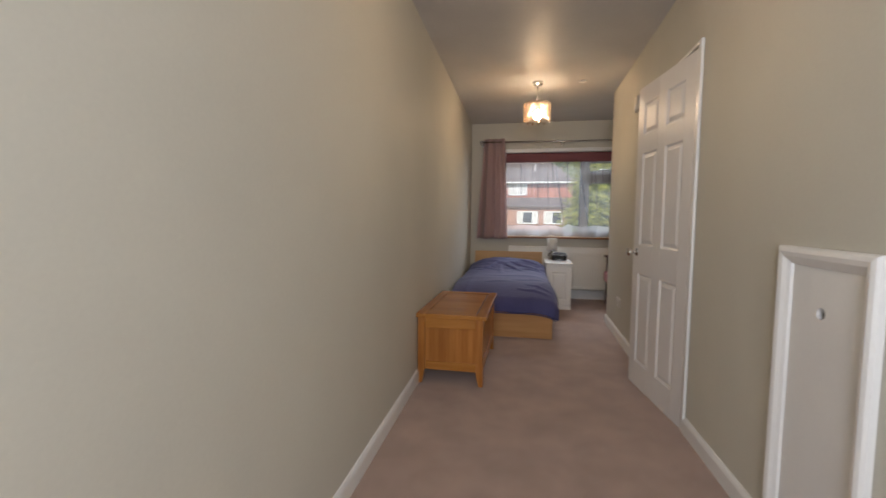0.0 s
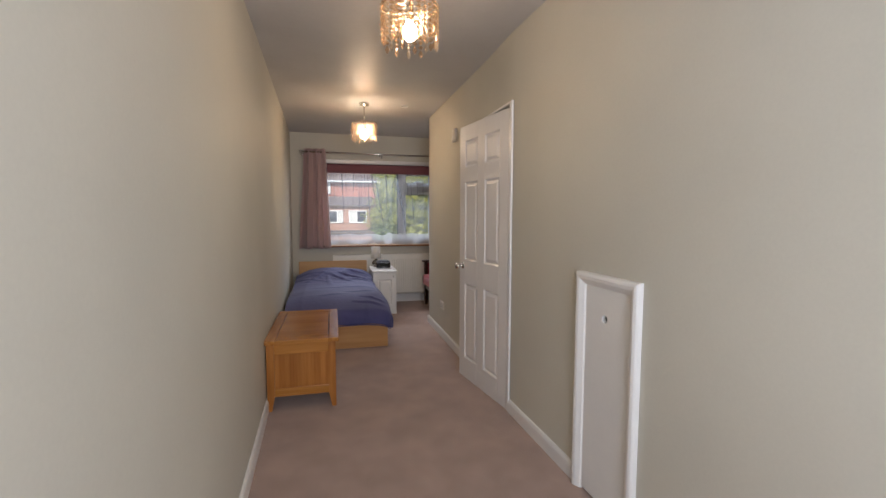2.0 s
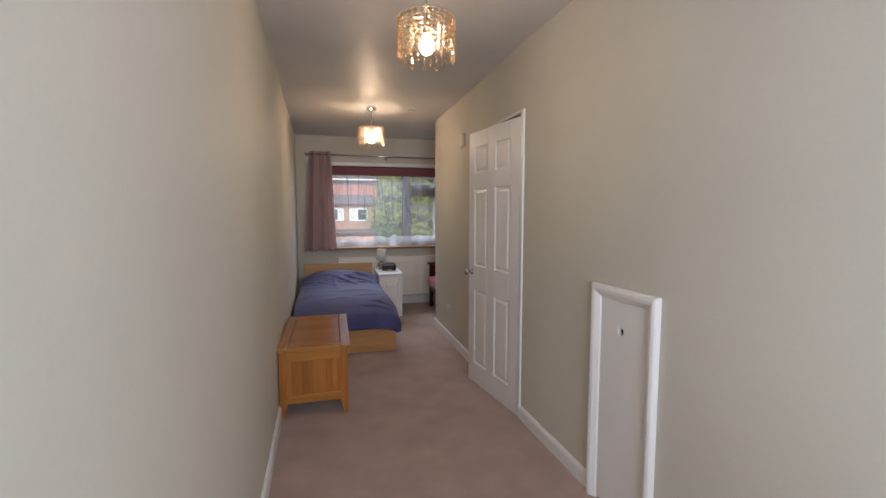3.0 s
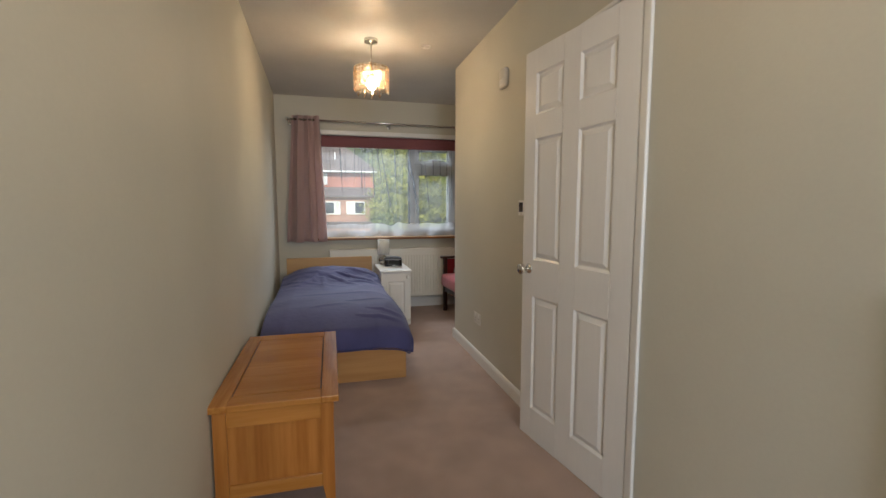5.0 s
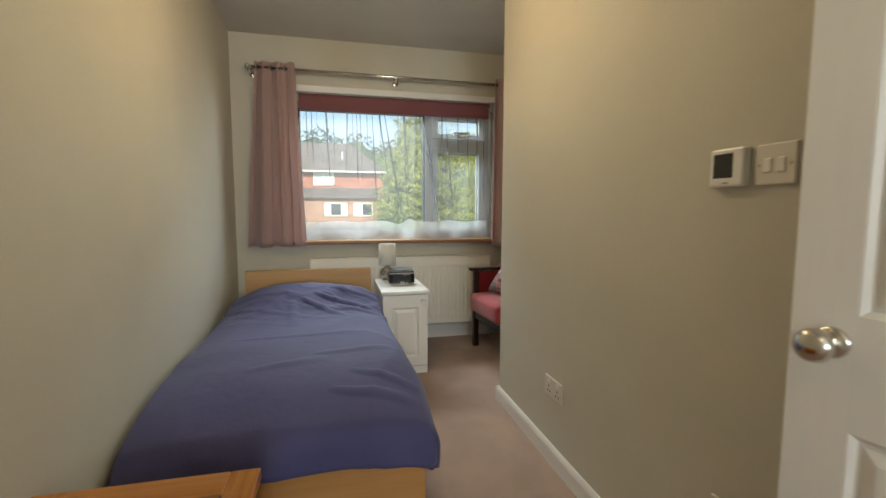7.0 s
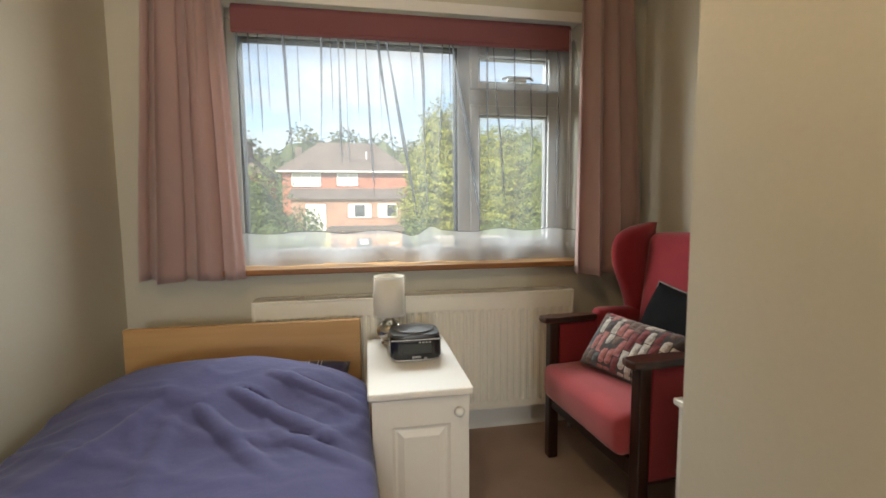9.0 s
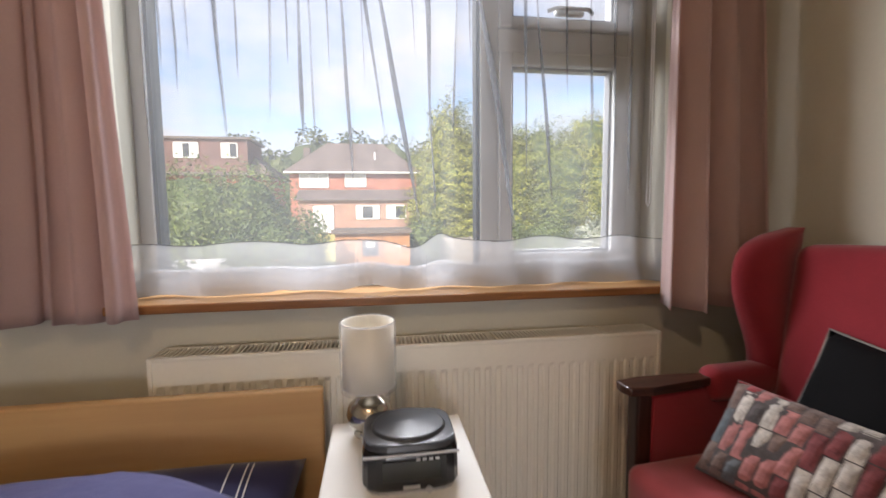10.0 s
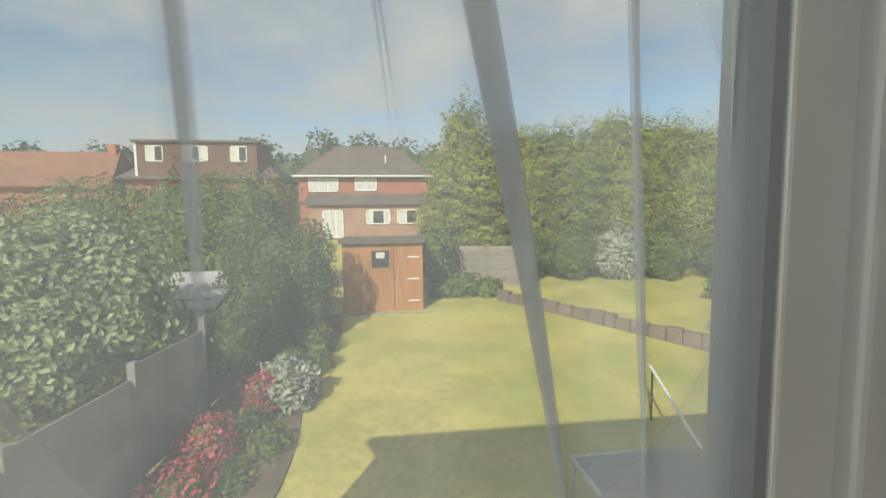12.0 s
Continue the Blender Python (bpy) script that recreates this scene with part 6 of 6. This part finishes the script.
part("door_edge", boxm((SX1 - 0.86, SY0 - 0.006, SZ0 + 0.06), (SX1 - 0.845, SY0 + 0.004, SZ1 - 0.04)), M_INLAY, shed, "dark gap at the shed door")
structure("shed_base", boxm((SX0 - 0.1, SY0 - 0.3, -1.95), (SX1 + 0.35, SY1, -1.70)), M_CONC, "grey slab under the shed", "slab")

# ---- fences ----


def fence(name, label, p, q, h, rows_n, mat, z_off=0.0):
    """A fence of overlapping boards between posts from p to q on the ground."""
    p, q = Vector(p), Vector(q)
    th = thing(name, label, "fence", ((p.x + q.x) / 2, (p.y + q.y) / 2, gz((p.y + q.y) / 2)))
    L = (q - p).length
    n = max(1, round(L / 1.83))
    d = (q - p) / n
    side = Vector((-d.y, d.x)).normalized()
    for i in range(n):
        a, b = p + d * i, p + d * (i + 1)
        za = (gz(a.y) + gz(b.y)) / 2 + z_off
        part("post", prism(bmesh.new(), [(a.x - 0.05, a.y - 0.05), (a.x + 0.05, a.y - 0.05), (a.x + 0.05, a.y + 0.05), (a.x - 0.05, a.y + 0.05)], za - 0.3, za + h + 0.06), mat, th)
        for k in range(rows_n):
            z0 = za + h * k / rows_n
            e0, e1 = a + d * 0.03, b - d * 0.03
            poly = [(e0 - side * 0.012), (e1 - side * 0.012), (e1 + side * 0.012), (e0 + side * 0.012)]
            bm = prism(bmesh.new(), [(v.x, v.y) for v in poly], z0, z0 + h / rows_n + 0.004)
            for v in bm.verts:
                if v.co.z > z0 + 0.01:
                    v.co.x += side.x * 0.02
                    v.co.y += side.y * 0.02
            part("board", bm, mat, th)
    return th


fence("garden_fence", "grey weathered lap fence beside the shed", (3.3, 16.3), (6.9, 15.8), 1.55, 9, M_FENCE)
fence("garden_fence", "tall grey weathered boundary fence along the flower border", (-2.45, 2.4), (-1.55, 11.4), 1.58, 4, M_FENCE_GREY)
fence("garden_fence", "pale weathered fence at the garden boundary", (13.0, 13.6), (18.6, 13.1), 2.2, 8, M_FENCE, 0.05)
# neighbour's outbuilding roof seen over the fence
ob_ = thing("outbuilding", "neighbour's low outbuilding with a pale sheet roof", "outbuilding", (-3.6, 11.6, -1.9))
part("wall", boxm((-4.5, 11.0, -2.2), (-3.0, 12.6, -0.75)), M_CONC, ob_)
bm = bmesh.new()
q = [bm.verts.new(v) for v in ((-4.7, 10.6, -0.95), (-2.75, 10.6, -0.95), (-2.75, 12.8, -0.35), (-4.7, 12.8, -0.35))]
r = [bm.verts.new((v.co.x, v.co.y, v.co.z + 0.06)) for v in q]
for i in range(4):
    bm.faces.new((q[i], q[(i + 1) % 4], r[(i + 1) % 4], r[i]))
bm.faces.new(q)
bm.faces.new(r)
part("roof", bm, surface("pale_sheet_roof", (0.42, 0.43, 0.43), 0.6, 0.15, 2, 0.1, 20, 0.1, 20), ob_, "pale sheet roof")

# ---- low garden wall, rail, deck ----
wall = thing("garden_wall", "low rough stone retaining wall across the lawn", "garden wall", (7.5, 11.0, -1.9))
rnd = random.Random(6)
p, q = Vector((5.0, 13.9)), Vector((10.6, 7.2))
d = (q - p).normalized()
s = 0.0
while s < (q - p).length:
    w = rnd.uniform(0.28, 0.55)
    c = p + d * (s + w / 2)
    h = rnd.uniform(0.30, 0.40)
    bm = boxm((-w / 2 + 0.008, -0.13, -0.15), (w / 2 - 0.008, 0.13, h), 0.03)
    m = Matrix.Translation((c.x, c.y, gz(c.y))) @ Matrix.Rotation(math.atan2(d.y, d.x) + rnd.uniform(-0.05, 0.05), 4, "Z")
    bmesh.ops.transform(bm, matrix=m, verts=bm.verts[:])
    part("stone", bm, M_STONE, wall)
    s += w
structure("patio", prism(bmesh.new(), [(2.6, 0.3), (9.5, 0.3), (9.5, 4.9), (6.5, 5.2), (2.9, 4.9)], -2.9, -2.575), M_CONC, "grey paved patio by the house", "paving")
rail = thing("hand_rail", "dark steel step rail with a pale handrail", "handrail", (5.5, 5.6, -2.45))
for x, y in ((5.82, 6.6), (5.15, 4.6)):
    part("post", rod(bmesh.new(), (x, y, gz(y) - 0.1), (x, y, gz(y) + 0.88), 0.018, n=10), M_BLACK, rail)
part("handrail", rod(bmesh.new(), (5.86, 6.72, gz(6.72) + 0.90), (5.12, 4.5, gz(4.5) + 0.90), 0.022, n=10), M_PIPING, rail, "pale round handrail")
structure("terrace", prism(bmesh.new(), [(9.9, 8.2), (16.5, 8.2), (16.5, 10.4), (9.9, 10.4)], -2.6, -1.66), M_CONC, "pale raised terrace behind the lawn", "paving")
deck = thing("deck_rail", "brown wooden balustrade along the raised terrace", "balustrade", (13.2, 10.2, -1.66))
for i in range(36):
    x = 10.2 + 5.8 * i / 35
    part("baluster", boxm((x - 0.03, 10.17, -1.66), (x + 0.03, 10.23, -0.66)), M_SHED, deck)
for z in (-0.66, -1.55):
    part("rail", boxm((10.1, 10.14, z), (16.1, 10.26, z + 0.06), 0.008), M_SHED, deck)
table = thing("garden_table", "white garden table on the patio", "table", (11.5, 7.4, gz(7.4)))
part("tabletop", boxm((10.8, 7.0, gz(7.4) + 0.72), (12.2, 7.8, gz(7.4) + 0.76), 0.01), M_WHITE, table)
for x, y in ((10.9, 7.1), (12.1, 7.1), (10.9, 7.7), (12.1, 7.7)):
    part("leg", rod(bmesh.new(), (x, y, gz(7.4) - 0.05), (x, y, gz(7.4) + 0.72), 0.03, n=8), M_WHITE, table)

patio_table = thing("patio_table", "glass-topped grey metal patio table below the window", "table", (4.4, 4.35, -2.575))
TX0, TX1, TY0, TY1, TZ = 3.60, 5.22, 3.65, 4.95, -1.85
for a, b in (((TX0, TY0), (TX1, TY0 + 0.06)), ((TX0, TY1 - 0.06), (TX1, TY1)), ((TX0, TY0 + 0.06), (TX0 + 0.06, TY1 - 0.06)), ((TX1 - 0.06, TY0 + 0.06), (TX1, TY1 - 0.06))):
    part("frame_bar", boxm((*a, TZ - 0.03), (*b, TZ), 0.006), M_SILVER, patio_table)
part("glass_top", boxm((TX0 + 0.05, TY0 + 0.05, TZ - 0.014), (TX1 - 0.05, TY1 - 0.05, TZ - 0.006)), M_SMOKEGLASS, patio_table, "smoked glass table top")
for x in (TX0 + 0.05, TX1 - 0.05):
    for y in (TY0 + 0.05, TY1 - 0.05):
        part("leg", rod(bmesh.new(), (x, y, -2.575), (x, y, TZ - 0.02), 0.022, n=10), M_SILVER, patio_table)

# ---- houses ----


def house_window(parent, x0, x1, z0, z1, y, panes, dark=True):
    w = part("window", box(box(box(box(bmesh.new(), (x0, y - 0.06, z0), (x0 + 0.09, y + 0.05, z1)), (x1 - 0.09, y - 0.06, z0), (x1, y + 0.05, z1)),
             (x0, y - 0.06, z0), (x1, y + 0.05, z0 + 0.10)), (x0, y - 0.06, z1 - 0.09), (x1, y + 0.05, z1)), M_PVC, parent, "white window frame")
    n = len(panes)
    tot = sum(panes)
    x = x0 + 0.09
    for i, k in enumerate(panes):
        wd = (x1 - x0 - 0.18) * k / tot
        part("pane", boxm((x, y - 0.02, z0 + 0.10), (x + wd - 0.001, y + 0.02, z1 - 0.09)), M_PANE if dark and i % 2 == dark - 1 else M_BLINDPANE, w)
        if i < n - 1:
            part("glazing_bar", boxm((x + wd - 0.04, y - 0.055, z0 + 0.10), (x + wd + 0.04, y + 0.04, z1 - 0.09)), M_PVC, w)
        x += wd
    return w


def hip_roof(x0, x1, y0, y1, ze, zr, inset):
    bm = bmesh.new()
    ym = (y0 + y1) / 2
    e = [bm.verts.new(v) for v in ((x0, y0, ze), (x1, y0, ze), (x1, y1, ze), (x0, y1, ze))]
    b = [bm.verts.new(v) for v in ((x0, y0, ze - 0.18), (x1, y0, ze - 0.18), (x1, y1, ze - 0.18), (x0, y1, ze - 0.18))]
    r = [bm.verts.new((x0 + inset, ym, zr)), bm.verts.new((x1 - inset, ym, zr))]
    bm.faces.new((e[0], e[1], r[1], r[0]))
    bm.faces.new((e[1], e[2], r[1]))
    bm.faces.new((e[2], e[3], r[0], r[1]))
    bm.faces.new((e[3], e[0], r[0]))
    for i in range(4):
        bm.faces.new((e[i], e[(i + 1) % 4], b[(i + 1) % 4], b[i]))
    bm.faces.new(b[::-1])
    return bm


h1 = thing("brick_house", "red brick house with a brown hipped roof and rear extension", "house", (-0.4, 39, -0.5))
part("wall", boxm((-5.6, 36.0, -1.0), (4.75, 43.0, 4.3)), M_BRICK, h1)
part("roof", hip_roof(-6.0, 5.1, 35.6, 43.4, 4.42, 7.25, 3.1), M_ROOF, h1, "brown tiled hipped roof")
part("gutter", rod(bmesh.new(), (-6.0, 35.56, 4.32), (5.1, 35.56, 4.32), 0.08, n=8), M_PVC, h1, "white gutter")
part("extension", boxm((-4.6, 33.6, -1.0), (4.1, 36.0, 2.0)), M_BRICK_PALE, h1, "pinkish brick rear extension")
bm = bmesh.new()
q = [bm.verts.new(v) for v in ((-4.9, 33.3, 1.98), (4.4, 33.3, 1.98), (4.4, 36.0, 2.85), (-4.9, 36.0, 2.85))]
r = [bm.verts.new((v.co.x, v.co.y, v.co.z + 0.10)) for v in q]
for i in range(4):
    bm.faces.new((q[i], q[(i + 1) % 4], r[(i + 1) % 4], r[i]))
bm.faces.new(q)
bm.faces.new(r)
part("lean_to_roof", bm, M_ROOF, h1, "brown tiled lean-to roof")
house_window(h1, -4.85, -2.5, 3.1, 4.2, 35.98, (1, 1, 1), 0)
house_window(h1, -1.2, 0.55, 3.15, 4.2, 35.98, (1, 1), 0)
house_window(h1, -0.25, 1.6, 0.5, 1.62, 33.58, (1, 2.2, 1), 2)
house_window(h1, 2.1, 3.7, 0.5, 1.62, 33.58, (1, 1.3), 2)
house_window(h1, -3.5, -1.95, -0.5, 1.6, 33.58, (1, 1, 1), 0)
part("chimney", boxm((-4.9, 38.9, 5.0), (-4.35, 39.6, 6.75)), M_ROOF, h1)
part("vent_pipe", rod(bmesh.new(), (1.3, 37.2, 5.3), (1.3, 37.2, 6.2), 0.06, n=8), M_PIPING, h1)

h2 = thing("dormer_house", "house with a brown flat-roofed loft dormer", "house", (-16.5, 49, 0))
part("wall", boxm((-23.5, 45.5, -0.5), (-9.5, 54.0, 5.0)), M_BRICK, h2)
part("roof", hip_roof(-24.0, -9.0, 44.8, 54.6, 5.0, 8.6, 4.0), M_ROOF, h2, "brown tiled roof")
part("dormer", boxm((-22.2, 45.0, 5.1), (-11.2, 50.5, 8.32)), M_TILEHANG, h2, "brown tile-hung dormer")
part("dormer_roof", boxm((-22.5, 44.7, 8.32), (-10.9, 50.8, 8.52)), M_ROOF, h2)
part("fascia", boxm((-22.3, 44.95, 5.0), (-22.1, 45.0, 8.3)), M_PVC, h2)
for a, b in ((-21.3, -19.75), (-18.0, -15.7), (-13.65, -12.1)):
    house_window(h2, a, b, 6.5, 8.0, 44.98, (1, 1) if b - a < 2 else (1, 1, 1), 2)
h3 = thing("gabled_house", "house with a terracotta tiled roof", "house", (-32, 47, 0))
part("wall", boxm((-38.0, 45.5, -0.5), (-25.2, 52, 4.3)), M_BRICK, h3)
part("roof", hip_roof(-38.6, -24.4, 44.8, 53, 4.3, 7.9, 1.2), M_ROOF_RED, h3, "terracotta tiled roof")
part("chimney", boxm((-26.6, 48.4, 7.0), (-25.8, 49.2, 8.6)), M_BRICK, h3)
